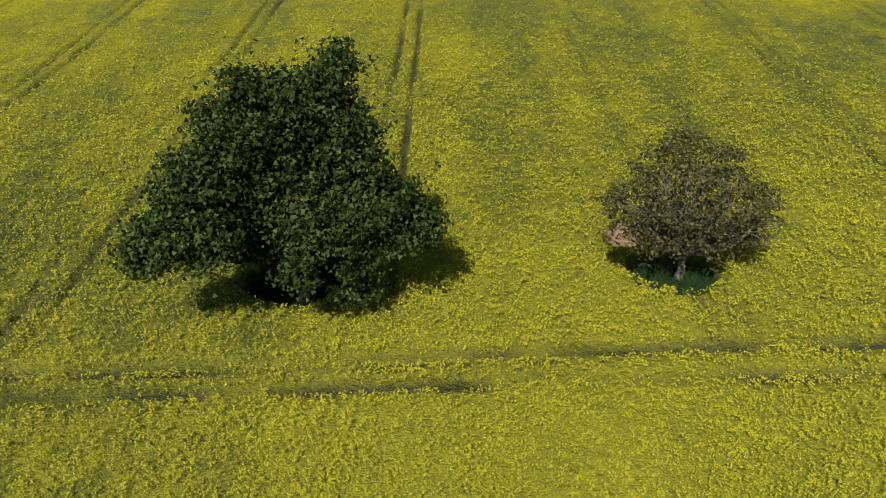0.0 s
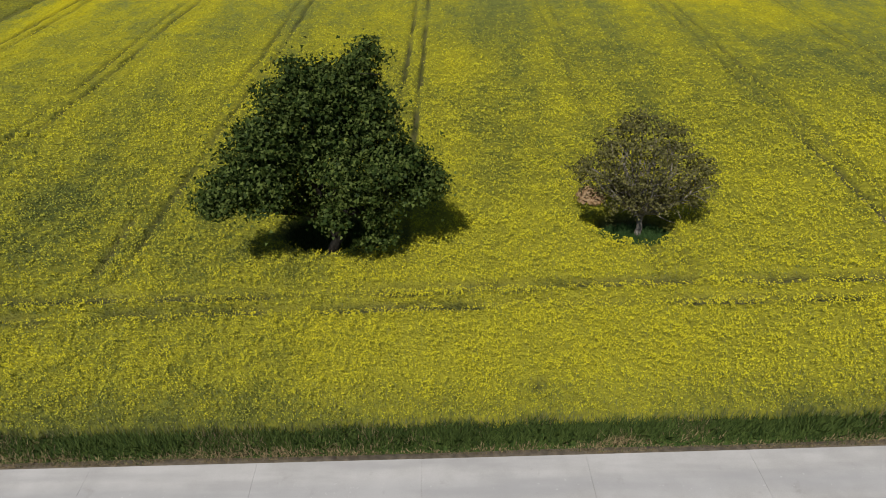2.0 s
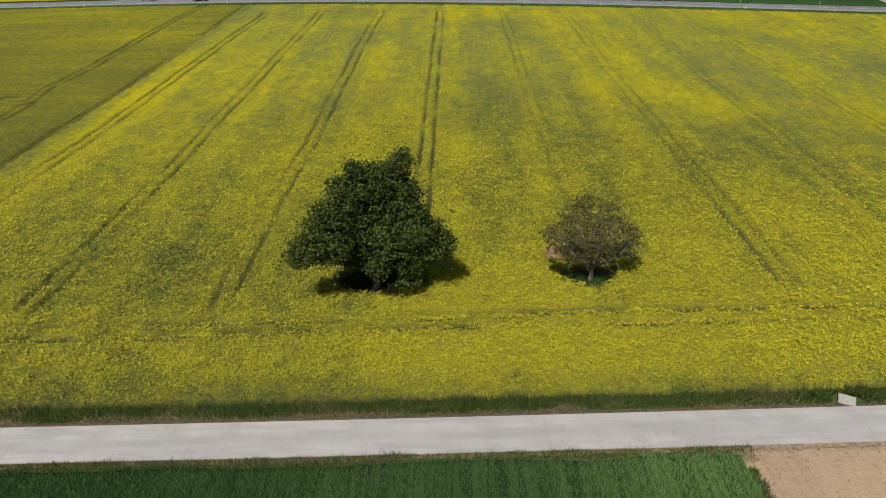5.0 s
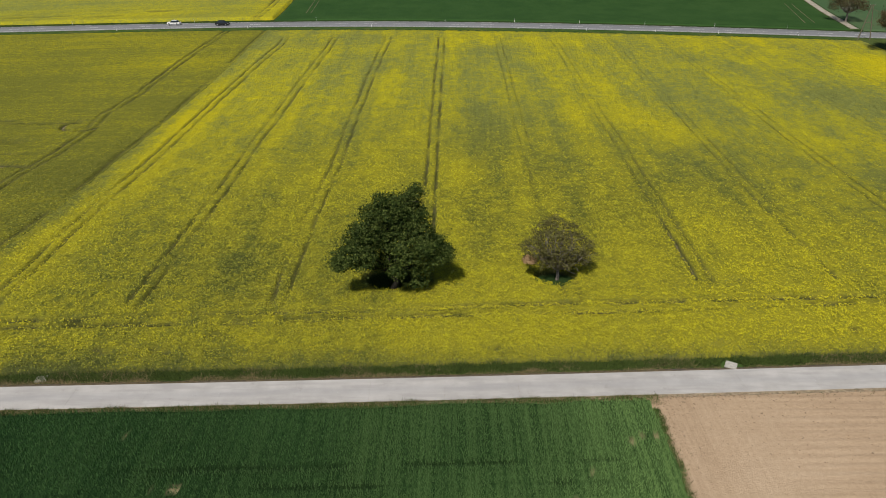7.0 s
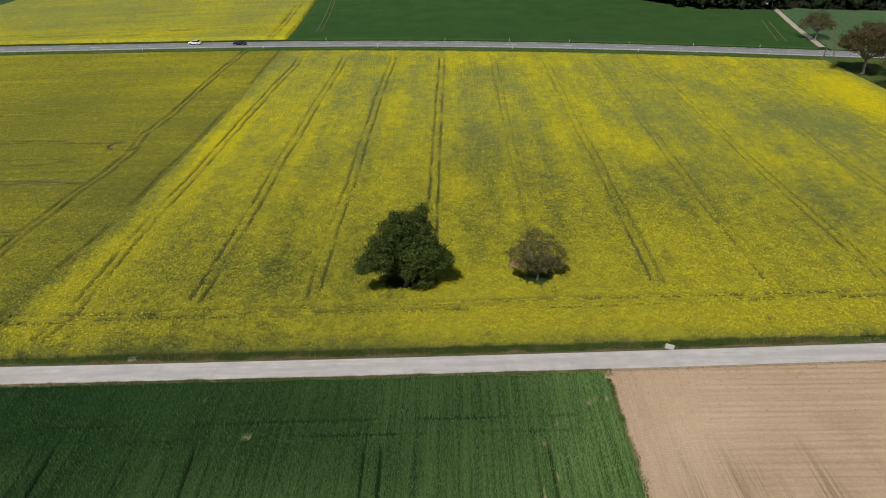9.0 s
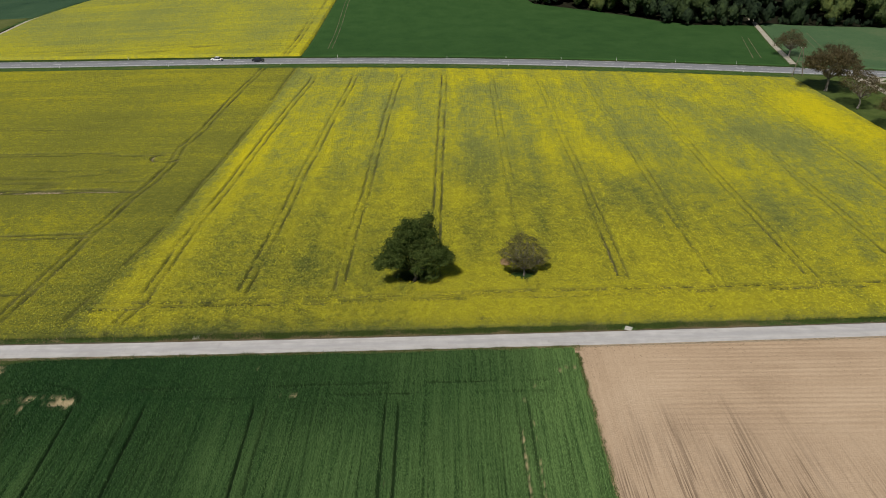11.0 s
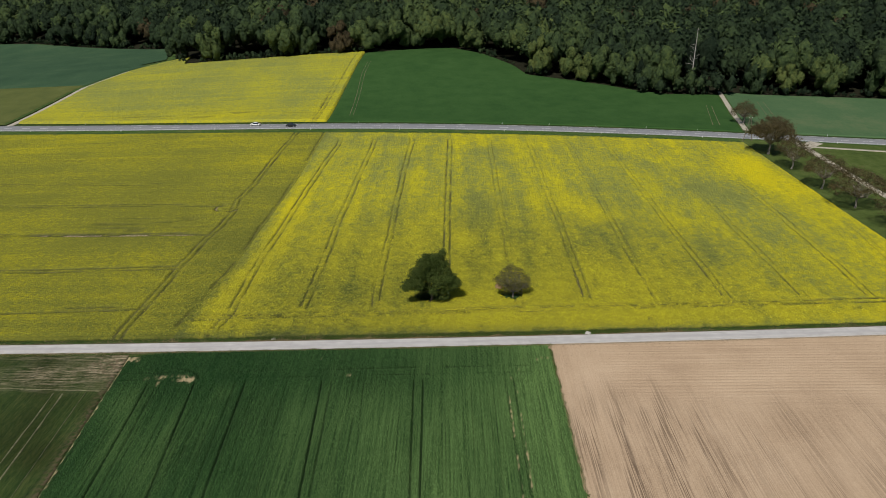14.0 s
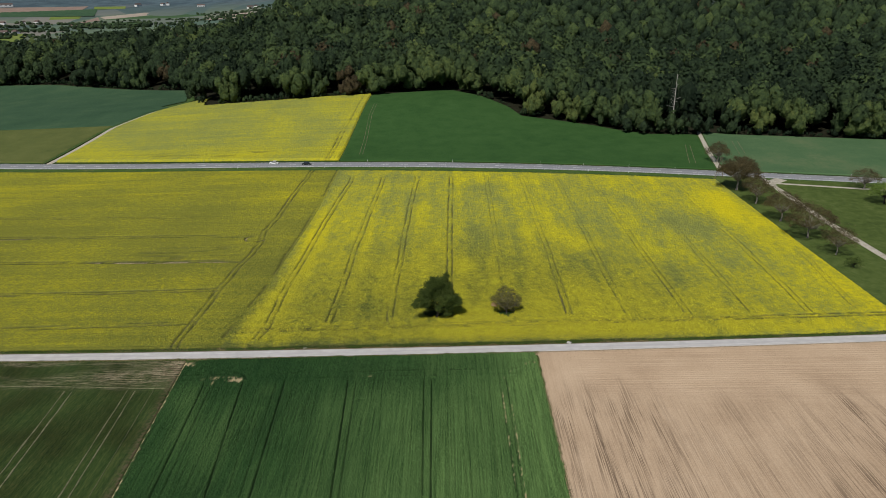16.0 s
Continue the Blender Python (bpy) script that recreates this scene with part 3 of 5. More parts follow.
WHEAT_TRAMS = ((-58.7, -0.072, 1.0), (-56.9, -0.072, 0.6), (-50.1, -0.099, 1.0), (-48.4, -0.09, 0.25), (-42.6, -0.06, 0.55), (-40.8, -0.058, 1.0), (-26.6, -0.055, 1.0), (-24.8, -0.045, 0.7), (-9.7, -0.025, 0.9), (-8.0, -0.018, 1.0), (7.1, -0.015, 0.5), (8.6, 0.0, 0.6))


def wheat_far(x):
    return lane_y(x) - 2.45 + 0.4 * (vnoise(np.asarray(x) * 0.4, 0 * np.asarray(x), 51) - 0.5) - 0.9 * smooth(-58, -66, np.asarray(x, float))


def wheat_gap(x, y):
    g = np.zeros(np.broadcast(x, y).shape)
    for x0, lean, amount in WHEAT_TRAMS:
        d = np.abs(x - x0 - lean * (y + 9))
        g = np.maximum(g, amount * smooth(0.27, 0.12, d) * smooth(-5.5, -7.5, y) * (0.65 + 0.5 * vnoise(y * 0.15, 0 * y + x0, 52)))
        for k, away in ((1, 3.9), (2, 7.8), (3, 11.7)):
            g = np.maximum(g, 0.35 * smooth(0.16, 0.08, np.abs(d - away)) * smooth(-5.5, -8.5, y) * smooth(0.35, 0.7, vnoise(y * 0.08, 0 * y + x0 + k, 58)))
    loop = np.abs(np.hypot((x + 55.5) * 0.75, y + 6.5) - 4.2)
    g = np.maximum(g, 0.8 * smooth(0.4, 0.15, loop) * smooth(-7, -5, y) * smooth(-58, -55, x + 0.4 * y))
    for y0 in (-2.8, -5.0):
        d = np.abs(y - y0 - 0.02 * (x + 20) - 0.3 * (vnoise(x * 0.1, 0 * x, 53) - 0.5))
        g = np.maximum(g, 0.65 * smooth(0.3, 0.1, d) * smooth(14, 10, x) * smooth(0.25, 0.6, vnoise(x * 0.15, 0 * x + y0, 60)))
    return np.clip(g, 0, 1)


def wheat_bare(x, y):
    b = 0.9 * spot(x, y, -52.2, -5.9, 1.5, 1.0) + 0.6 * spot(x, y, -58.8, -5.2, 1.8, 0.6) + 1.0 * spot(x, y, -66.0, 1.4, 2.4, 0.9) + 0.5 * spot(x, y, 8.2, -6.0, 0.35, 1.3)
    b = b + 0.5 * spot(x, y, 9.9, -3.6, 0.3, 1.0) + 0.4 * spot(x, y, -28, 1.2, 0.3, 0.7) + 0.45 * spot(x, y, -22, -5.0, 1.6, 0.3) + 0.4 * spot(x, y, -6.8, -4.8, 0.6, 0.4) + 0.5 * spot(x, y, 15.2, 0.3, 1.3, 0.6) + 0.42 * spot(x, y, -55.5, -4.6, 2.6, 0.35) + 0.4 * spot(x, y, -57.2, -6.6, 0.4, 1.6) + 0.4 * spot(x, y, -51.2, -7.6, 0.35, 1.4)
    b = b + sum(0.42 * np.exp(-(((x - x0) / 0.16) ** 2)) * smooth(-8, -13, y) * smooth(-60, -40, y) for x0 in (7.4, 9.0)) + 0.5 * spot(x, y, -8.8, -18.5, 0.4, 1.0) + 0.9 * np.exp(-(((x - wheat_west(y)) / 0.35) ** 2))
    return smooth(0.30, 0.62, 0.85 * b + 1.3 * (fbm(x * 1.7, y * 1.7, 54) - 0.5)) * smooth(0.03, 0.12, b)


def wheat_light(x, y):
    """Lighter, yellower growth, plus backscattered sun put into the colour eastward."""
    s = 0.12 * smooth(0.45, 0.75, fbm(x * 0.6, y * 0.05, 55)) + 0.3 * smooth(-30, -75, y) * smooth(-52, -22, x) + 0.58 * smooth(-46, -6, x) * (0.55 + 0.9 * fbm(x * 0.1, y * 0.07, 59)) + 0.45 * smooth(6, 15.5, x + 3 * (vnoise(y * 0.15, 0 * y, 56) - 0.5)) + 0.5 * spot(x, y, -60.5, -12, 3, 6) + 0.35 * spot(x, y, -50, -28, 4, 9) + 0.4 * spot(x, y, -44, -9.5, 1.6, 2.6) + 0.35 * spot(x, y, -57, -24, 2.5, 7)
    return np.clip(s * (0.35 + 0.65 * np.maximum(smooth(-3, -20, y), smooth(-18, 8, x))) + 0.11 * smooth(-5, -16, y), 0, 1)


def wheat_top(x, y):
    return (0.36 + 0.18 * (fbm(x * 1.6, y * 0.8, 57) - 0.5)) * (1 - 0.8 * wheat_gap(x, y)) * (1 - 0.85 * wheat_bare(x, y))


def sheet(name, xl, xr, ylo, yhi, us, vs, top, material, label, category, fields=(), kind="structure", lift=0.02, open_sides=""):
    """A surface between two side lines x(y) and two end lines y(x), its rim on the ground."""
    u, v = np.meshgrid(us, vs)
    xm = 0.5 * (xl(0.5 * (ylo(0.0) + yhi(0.0))) + xr(0.5 * (ylo(0.0) + yhi(0.0))))
    y = ylo(xm) * (1 - v) + yhi(xm) * v
    x = xl(y) * (1 - u) + xr(y) * u
    for _ in range(3):
        y = ylo(x) * (1 - v) + yhi(x) * v
        x = xl(y) * (1 - u) + xr(y) * u
    h = top(x, y) if callable(top) else np.full(x.shape, float(top))
    z = terrain(x, y) + h
    rim = np.zeros(x.shape, bool)
    rim[0], rim[-1], rim[:, 0], rim[:, -1] = True, True, "w" not in open_sides, "e" not in open_sides
    z = np.where(rim, terrain(x, y) + lift, z)
    me = fast_mesh(name, np.stack([x.ravel(), y.ravel(), z.ravel()], 1), grid_faces(len(us), len(vs)), True)
    for key, f in fields:
        paint(me, key, f(x, y))
    return thing(name, me, material, label, category, kind)


def const(c):
    return lambda v: np.asarray(v, float) * 0 + c


def lines(a, b, step, extra=()):
    """Grid lines from 0 to 1 for a stretch a to b, with closer lines where asked."""
    base = np.arange(a, b, step)
    return (np.unique(np.r_[base, b, [e for e in extra if a < e < b]]) - a) / (b - a)


def rim_lines(n, edge=0.004):
    return np.r_[0, edge, np.linspace(0, 1, n)[1:-1], 1 - edge, 1]


# ---- ground ----
def build_ground():
    def axis(lo, hi, step, reach):
        mid = np.arange(lo, hi + 0.1, step)
        out, grow = [], step
        while sum(out) < reach:
            grow *= 1.22
            out.append(grow)
        out = np.cumsum(out)
        return np.r_[lo - out[::-1], mid, hi + out]

    xs, ys = axis(-320, 320, 8, 4400), axis(-160, 620, 8, 4300)
    x, y = np.meshgrid(xs, ys)
    me = fast_mesh("ground", np.stack([x.ravel(), y.ravel(), (terrain(x, y) - 0.06).ravel()], 1), grid_faces(len(xs), len(ys)), True)
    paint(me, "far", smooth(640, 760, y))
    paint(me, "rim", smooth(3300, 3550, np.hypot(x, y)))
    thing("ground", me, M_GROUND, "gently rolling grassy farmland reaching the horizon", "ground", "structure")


build_ground()

sheet("rape_field", split_x, const(EAST), rape_near, rape_far, np.unique(np.r_[np.linspace(0, 1, 640), 0.0012, 0.9988]),
      np.unique(np.r_[np.linspace(0.3, 1, 90), np.arange(0, 0.3, 0.004), 0.001, 0.999]), rape_top, M_RAPE,
      "flowering yellow rape field with paired wheel tracks", "crop field", (("bloom", rape_bloom), ("gap", rape_gap), ("stems", stems)), "stuff", open_sides="w")
sheet("rape_field", const(-330), split_x, rape_near, rape_far,
      lines(-330, -55, 4.0, [-329.6, -55.2, *np.arange(-76, -55.3, 0.3), *np.arange(-130, -76, 1.2)]),
      np.unique(np.r_[lines(10, 162, 0.5), 0.001, 0.999]), west_top, M_FADED,
      "greener rape field with rows running across", "crop field", (("bloom", west_bloom), ("gap", west_gap), ("stems", stems)), "stuff", open_sides="e")
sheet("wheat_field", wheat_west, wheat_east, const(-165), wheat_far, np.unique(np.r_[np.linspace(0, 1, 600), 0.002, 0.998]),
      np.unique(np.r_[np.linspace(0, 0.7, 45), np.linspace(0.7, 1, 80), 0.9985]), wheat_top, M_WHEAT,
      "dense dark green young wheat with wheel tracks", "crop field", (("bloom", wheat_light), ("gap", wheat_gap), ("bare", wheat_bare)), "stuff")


def soil_top(x, y):
    rows = 0.05 * np.sin(y * 7.0 + 2 * vnoise(x * 0.05, y * 0.5, 61)) * smooth(-16, -8, y) * smooth(24, 30, x)
    return 0.07 + rows + 0.05 * (fbm(x * 1.2, y * 1.2, 62) - 0.5)


def soil_track(x, y):
    start = -3.0 - 0.05 * (x - 17) + 13 * (fbm((x + 0.05 * y) * 0.3, 0 * x, 63, 2) - 0.55)
    s = 1.0 * smooth(start, start - 15, y) * (0.45 + 0.75 * smooth(0.3, 0.65, fbm(x * 0.035, y * 0.03, 67)))
    return np.clip(s, 0, 1)


def soil_headland(x, y):
    return smooth(-18, -9, y + 0.12 * (x - 40)) * smooth(19, 30, x)


sheet("soil_field", const(WHEAT_EAST - 0.55), const(330), const(-165), lambda x: lane_y(x) - 2.0, np.unique(np.r_[np.linspace(0, 0.35, 150), np.linspace(0.35, 1, 60), 0.0006]),
      np.unique(np.r_[np.linspace(0, 0.7, 60), np.linspace(0.7, 1, 170), 0.999]), soil_top, M_SOIL, "bare pale brown harrowed soil with tyre marks", "soil field", (("track", soil_track), ("headland", soil_headland)), "stuff")


def thin_gap(x, y):
    return np.clip(np.exp(-(((x - wheat_west(y)) / 1.3) ** 2)) + 0.8 * spot(x, y, -69, 0, 6, 5), 0, 1)


def thin_bare(x, y):
    return np.clip(0.36 * smooth(-11, -5, y) * smooth(0.42, 0.7, fbm(x * 0.06, y * 0.4, 71)) + 0.6 * spot(x, y, -77, -3.6, 11, 3.2) + 0.9 * spot(x, y, -68.0, -0.5, 3.5, 3), 0, 1)


sheet("thin_crop_field", const(-330), lambda y: wheat_west(y) - 0.12, const(-165), lambda x: lane_y(x) - 2.6, np.unique(np.r_[np.linspace(0, 0.75, 60), np.linspace(0.75, 1, 140), 0.9995]),
      np.unique(np.r_[np.linspace(0, 0.7, 50), np.linspace(0.7, 1, 110), 0.999]), lambda x, y: 0.16 + 0.08 * (fbm(x, y, 72) - 0.5), M_THIN,
      "thin green crop with bare brown streaks", "crop field", (("gap", thin_gap), ("bare", thin_bare)), "stuff")


# ---- fields beyond the main road ----
def north_far(x):
    return wood_edge(x) - 1.0


def hill_edge(y):
    return np.interp(np.asarray(y, float), (180, 230, 280, 330), (-57.4, -57.1, -56.2, -55.2))


def hill_bloom(x, y):
    s = 0.42 + 0.32 * (fbm(x * 0.03, y * 0.45, 81) - 0.5) + 0.3 * (fbm(x * 0.05, y * 0.05, 82) - 0.5) + 0.12 * smooth(225, 200, y) + 0.1 * smooth(-72, -60, x)
    return np.clip(s, 0, 1)


def hill_gap(x, y):
    d = np.abs(x + 63 - 0.02 * (y - 190) - 0.9 * np.sign(x + 63))
    g = 0.55 * smooth(0.6, 0.2, d) * (0.35 + 0.65 * smooth(0.3, 0.6, vnoise(y * 0.3, 0 * y, 83))) + 0.3 * smooth(0.45, 0.62, fbm(x * 0.8, y * 0.5, 84)) * spot(x, y, -63.5, 215, 1.2, 30)
    g = g + 0.5 * smooth(0.62, 0.75, vnoise(x * 0.06, y * 0.7, 85)) * spot(x, y, -110, 203, 60, 5)
    return np.clip(g, 0, 1)


sheet("hill_rape_field", lambda y: west_track_x(y) + 2.2, hill_edge, lambda x: road_y(x) + 8.0, north_far, np.r_[0, 0.003, np.linspace(0.02, 1, 230)],
      np.r_[0, 0.004, np.linspace(0.02, 0.995, 110), 1], lambda x, y: 1.0 + 0.3 * (fbm(x * 0.5, y * 0.5, 86) - 0.5) - 0.6 * hill_gap(x, y), M_RAPE,
      "bright yellow rape field on a low hill", "crop field", (("bloom", hill_bloom), ("gap", hill_gap)), "stuff")
sheet("hill_cereal_field", lambda y: hill_edge(y) + 0.5, lambda y: north_track_x(y) - 1.8, lambda x: road_y(x) + 7.0, north_far, rim_lines(90), rim_lines(70), 0.4, M_FARWHEAT,
      "smooth dark green cereal field on a low hill", "crop field", (), "stuff")
sheet("east_cereal_field", lambda y: north_track_x(y) + 1.8, const(420), lambda x: road_y(x) + 7.0, north_far, rim_lines(60), rim_lines(40), 0.4, M_EAST,
      "pale blue-green cereal field below the wood", "crop field", (), "stuff")
sheet("olive_cereal_field", const(-520), lambda y: west_track_x(y) - 4.5, lambda x: road_y(x) + 7.0, lambda x: 274 - 0.05 * (np.asarray(x) + 214), rim_lines(50), rim_lines(40), 0.4, M_OLIVE,
      "olive green cereal field beside a gravel track", "crop field", (), "stuff")
sheet("west_cereal_field", const(-560), lambda y: west_track_x(y) - 4.0, lambda x: 275 - 0.05 * (np.asarray(x) + 214), lambda x: wood_edge(x) - 2, rim_lines(60), rim_lines(60), 0.4, M_BLUEGREEN,
      "blue-green cereal field sloping to the wood", "crop field", (), "stuff")
sheet("orchard_meadow", const(EAST + 0.3), const(330), lambda x: lane_y(x) + 2.2, lambda x: road_y(x) - 6.5, rim_lines(80), rim_lines(80), lambda x, y: 0.12 + 0.1 * fbm(x * 0.7, y * 0.7, 91), M_MEADOW,
      "green meadow with a row of old trees", "meadow", (), "stuff")


# ---- tracks and roads ----
def ribbon(name, xs, ys, half, lift, material, thick=0.08):
    """A strip along a line, with its edges turned down."""
    p = np.stack([xs, ys], 1)
    d = np.gradient(p, axis=0)
    d /= np.linalg.norm(d, axis=1)[:, None]
    nrm = np.stack([-d[:, 1], d[:, 0]], 1)
    cols = []
    for s, dz in ((-1, -thick), (-1, 0), (-0.5, 0.02), (0, 0.03), (0.5, 0.02), (1, 0), (1, -thick)):
        w = half + (0.12 * (vnoise(np.arange(len(xs)) * 0.7, 0 * xs + s, 93) - 0.5) if half < 3 else 0)
        q = p + nrm * (s * w)[:, None] if isinstance(w, np.ndarray) else p + nrm * s * w
        cols.append(np.c_[q, terrain(q[:, 0], q[:, 1]) + lift + dz])
    v = np.stack(cols, 1).reshape(-1, 3)
    me = fast_mesh(name, v, grid_faces(7, len(xs)), True)
    me.materials.append(material)
    return me


rx = np.arange(-400, 400, 4.0)
road = thing("main_road", ribbon("main_road", rx, road_y(rx), 4.6, 0.12, M_ASPHALT, 0.15), M_ASPHALT, "straight grey asphalt country road with white markings", "road", "structure")
verge = thing("road_verge", ribbon("road_verge", rx, road_y(rx), 8.2, 0.04, M_VERGE, 0.1), M_VERGE, "mown grass verge of the main road", "verge", "structure")


def road_strip(name, x0, x1, offset, half):
    xs = np.linspace(x0, x1, max(2, int((x1 - x0) / 4) + 1))
    ys = road_y(xs)
    d = np.gradient(ys, xs)
    n = np.hypot(1, d)
    p = np.stack([xs - d / n * offset, ys + offset / n], 1)
    side = np.stack([-d / n, 1 / n], 1) * half
    z = terrain(p[:, 0], p[:, 1])[:, None] + 0.156
    v = np.stack([np.c_[p - side, z], np.c_[p + side, z]], 1).reshape(-1, 3)
    me = fast_mesh(name, v, grid_faces(2, len(xs)))
    part(name, me, M_LINE, road)


for off in (-3.9, 3.9):
    road_strip("edge_line", -390, 390, off, 0.13)
for k in range(-33, 32):
    road_strip("centre_dash", k * 9.0, k * 9.0 + 4.0, 0.0, 0.12)

ty = np.arange(174, 268, 3.0)
thing("gravel_track", ribbon("gravel_track", north_track_x(ty), ty, 1.15, 0.10, M_GRAVEL), M_GRAVEL, "pale gravel track leading to the wood", "track", "structure")
ty = np.arange(196, 352, 4.0)
thing("gravel_track", ribbon("gravel_track", west_track_x(ty), ty, 1.6, 0.10, M_GRAVEL), M_GRAVEL, "pale gravel track beside the rape field", "track", "structure")
ty = np.arange(199, 262, 3.0)
thing("track_bank", ribbon("track_bank", west_track_x(ty) - 3.1, ty, 1.2, 0.45, M_VERGE, 0.5), M_VERGE, "low grassy bank beside the gravel track", "bank", "structure")
ty = np.arange(20, 156, 3.0)
thing("gravel_path", ribbon("gravel_path", 134.0 + 0.6 * np.sin(ty * 0.05), ty, 1.35, 0.26, M_GRAVEL), M_GRAVEL, "stony path along the old orchard trees", "path", "structure")
tx = np.arange(134, 240, 4.0)
thing("gravel_path", ribbon("gravel_path", tx, 148.5 - 0.27 * (tx - 134) - 0.0003 * (tx - 134) ** 2, 1.0, 0.26, M_GRAVEL), M_GRAVEL, "narrow pale path branching beside the road", "path", "structure")

lane = tagged(new("farm_lane"), "pale concrete farm lane with joints between slabs", "lane", "", "structure")
lx = np.arange(-330, 330, 3.0)
part("shoulder", ribbon("shoulder", lx, lane_y(lx), 1.95, 0.03, plain("trampled_pale_earth", (0.30, 0.24, 0.165), 0.95, wear=0.25, scale=3), 0.1), None, lane, "trampled pale earth edge")


def slab_mesh(length, width):
    bm = bmesh.new()
    bmesh.ops.create_cube(bm, size=1.0, matrix=Matrix.Diagonal((length, width, 0.16, 1)))
    bmesh.ops.bevel(bm, geom=[e for e in bm.edges], offset=0.004, segments=1, affect="EDGES")
    me = bpy.data.meshes.new("slab")
    bm.to_mesh(me)
    bm.free()
    me.materials.append(M_CONCRETE)
    return me


SLAB = slab_mesh(6.747, 3.2)
for k in range(-40, 41):
    x = 1.78 + 6.75 * k
    ob = new("slab", SLAB)
    ob.parent = lane
    turn = math.atan(0.026 + 0.0002 * x)
    ob.matrix_basis = pose(x, lane_y(x), 0.0 + 0.004 * (random.random() - 0.5), 0, 0, math.degrees(turn))


def wheel_track(points, lift, half, label):
    """Bare wheel marks pressed into a crop."""
    p = np.array(points, float)
    u = np.linspace(0, 1, 60)
    k = np.linspace(0, 1, len(p))
    xs, ys = np.interp(u, k, p[:, 0]), np.interp(u, k, p[:, 1])
    xs = xs + 0.12 * (vnoise(ys * 0.5, 0 * ys + p[0, 0], 95) - 0.5)
    d = np.stack([np.gradient(xs), np.gradient(ys)], 1)
    d /= np.linalg.norm(d, axis=1)[:, None]
    w = half * (0.45 + 1.1 * vnoise(u * 40, 0 * u + p[0, 0], 96))
    q = np.stack([xs, ys], 1)[:, None] + np.stack([-d[:, 1], d[:, 0]], 1)[:, None] * (w[:, None] * np.array([-1.0, -0.5, 0.5, 1.0]))[..., None]
    z = terrain(q[..., 0], q[..., 1]) + lift + np.array([-0.06, 0.0, 0.0, -0.06])
    thing("wheel_track", fast_mesh("wheel_track", np.concatenate([q, z[..., None]], 2).reshape(-1, 3), grid_faces(4, 60)), M_TYRE, label, "track", "structure")


for x0, y0, x1, y1, wide in ((-89.0, -9.6, -80.5, -100, 0.15), (-87.2, -10, -78.6, -100, 0.15), (-75.1, -9.6, -67.8, -100, 0.11), (-73.3, -9.8, -66.0, -100, 0.13), (-69.5, -7.0, -65.5, -66, 0.06)):
    wheel_track(((x0, y0), (x1, y1)), 0.23, wide, "pale wheel track pressed into the thin crop")
ax = np.linspace(133.5, 142.5, 6)
thing("gravel_path", ribbon("gravel_path", ax, 146.5 + 0.85 * (ax - 133.5), 2.6, 0.24, M_GRAVEL), M_GRAVEL, "pale gravel apron where the path meets the road", "path", "structure")
for off in (0.0, 1.6):
    wheel_track(((-50.4 + off, 297), (-51 + off, 270), (-49.2 + off, 227), (-48.4 + off, 196)), 0.47, 0.13, "pale wheel track in the cereal field")
wheel_track(((-120, -6.6), (-104.8, -7.2), (-85, -8.0), (-67.0, -9.0)), 0.23, 0.13, "pale wheel track across the headland of the thin crop")
for a, b in (((151.0, 232.1), (143.0, 201.0)), ((153.7, 231.0), (145.6, 199.6)), ((124.3, 220.6), (114.6, 182.5)), ((122.3, 222), (111.6, 182.4))):
    wheel_track((a, b), 0.47, 0.13, "pale wheel track in the cereal field")


# ---- plants ----
def leaf_quads(points, normals, size, jitter, r, slim=0.7, own=0.3):
    """Small diamond leaves at points, facing about along the normals."""
    n = len(points)
    d = normals + r.normal(0, jitter, (n, 3))
    d /= np.linalg.norm(d, axis=1)[:, None] + 1e-9
    t = np.cross(d, r.normal(0, 1, (n, 3)))
    t /= np.linalg.norm(t, axis=1)[:, None] + 1e-9
    b = np.cross(d, t)
    s = (size * r.uniform(0.6, 1.35, n))[:, None]
    v = np.stack([points - t * s, points - b * s * slim, points + t * s, points + b * s * slim], 1).reshape(-1, 3)
    return v, np.arange(4 * n).reshape(n, 4), np.repeat(own * d + (1 - own) * normals / (np.linalg.norm(normals, axis=1)[:, None] + 1e-9), 4, axis=0)


def leaf_tris(points, normals, size, jitter, r):
    """Small three-cornered leaves and petals."""
    n = len(points)
    d = normals + r.normal(0, jitter, (n, 3))
    d /= np.linalg.norm(d, axis=1)[:, None] + 1e-9
    t = np.cross(d, r.normal(0, 1, (n, 3)))
    t /= np.linalg.norm(t, axis=1)[:, None] + 1e-9
    b = np.cross(d, t)
    s = (size * r.uniform(0.6, 1.35, n))[:, None]
    v = np.stack([points + t * s, points - t * s * 0.55 + b * s * 0.8, points - t * s * 0.55 - b * s * 0.8], 1).reshape(-1, 3)
    return v, np.arange(3 * n).reshape(n, 3), np.repeat(d, 3, axis=0)


def sphere_points(n, r):
    d = r.normal(0, 1, (n, 3))
    return d / np.linalg.norm(d, axis=1)[:, None]


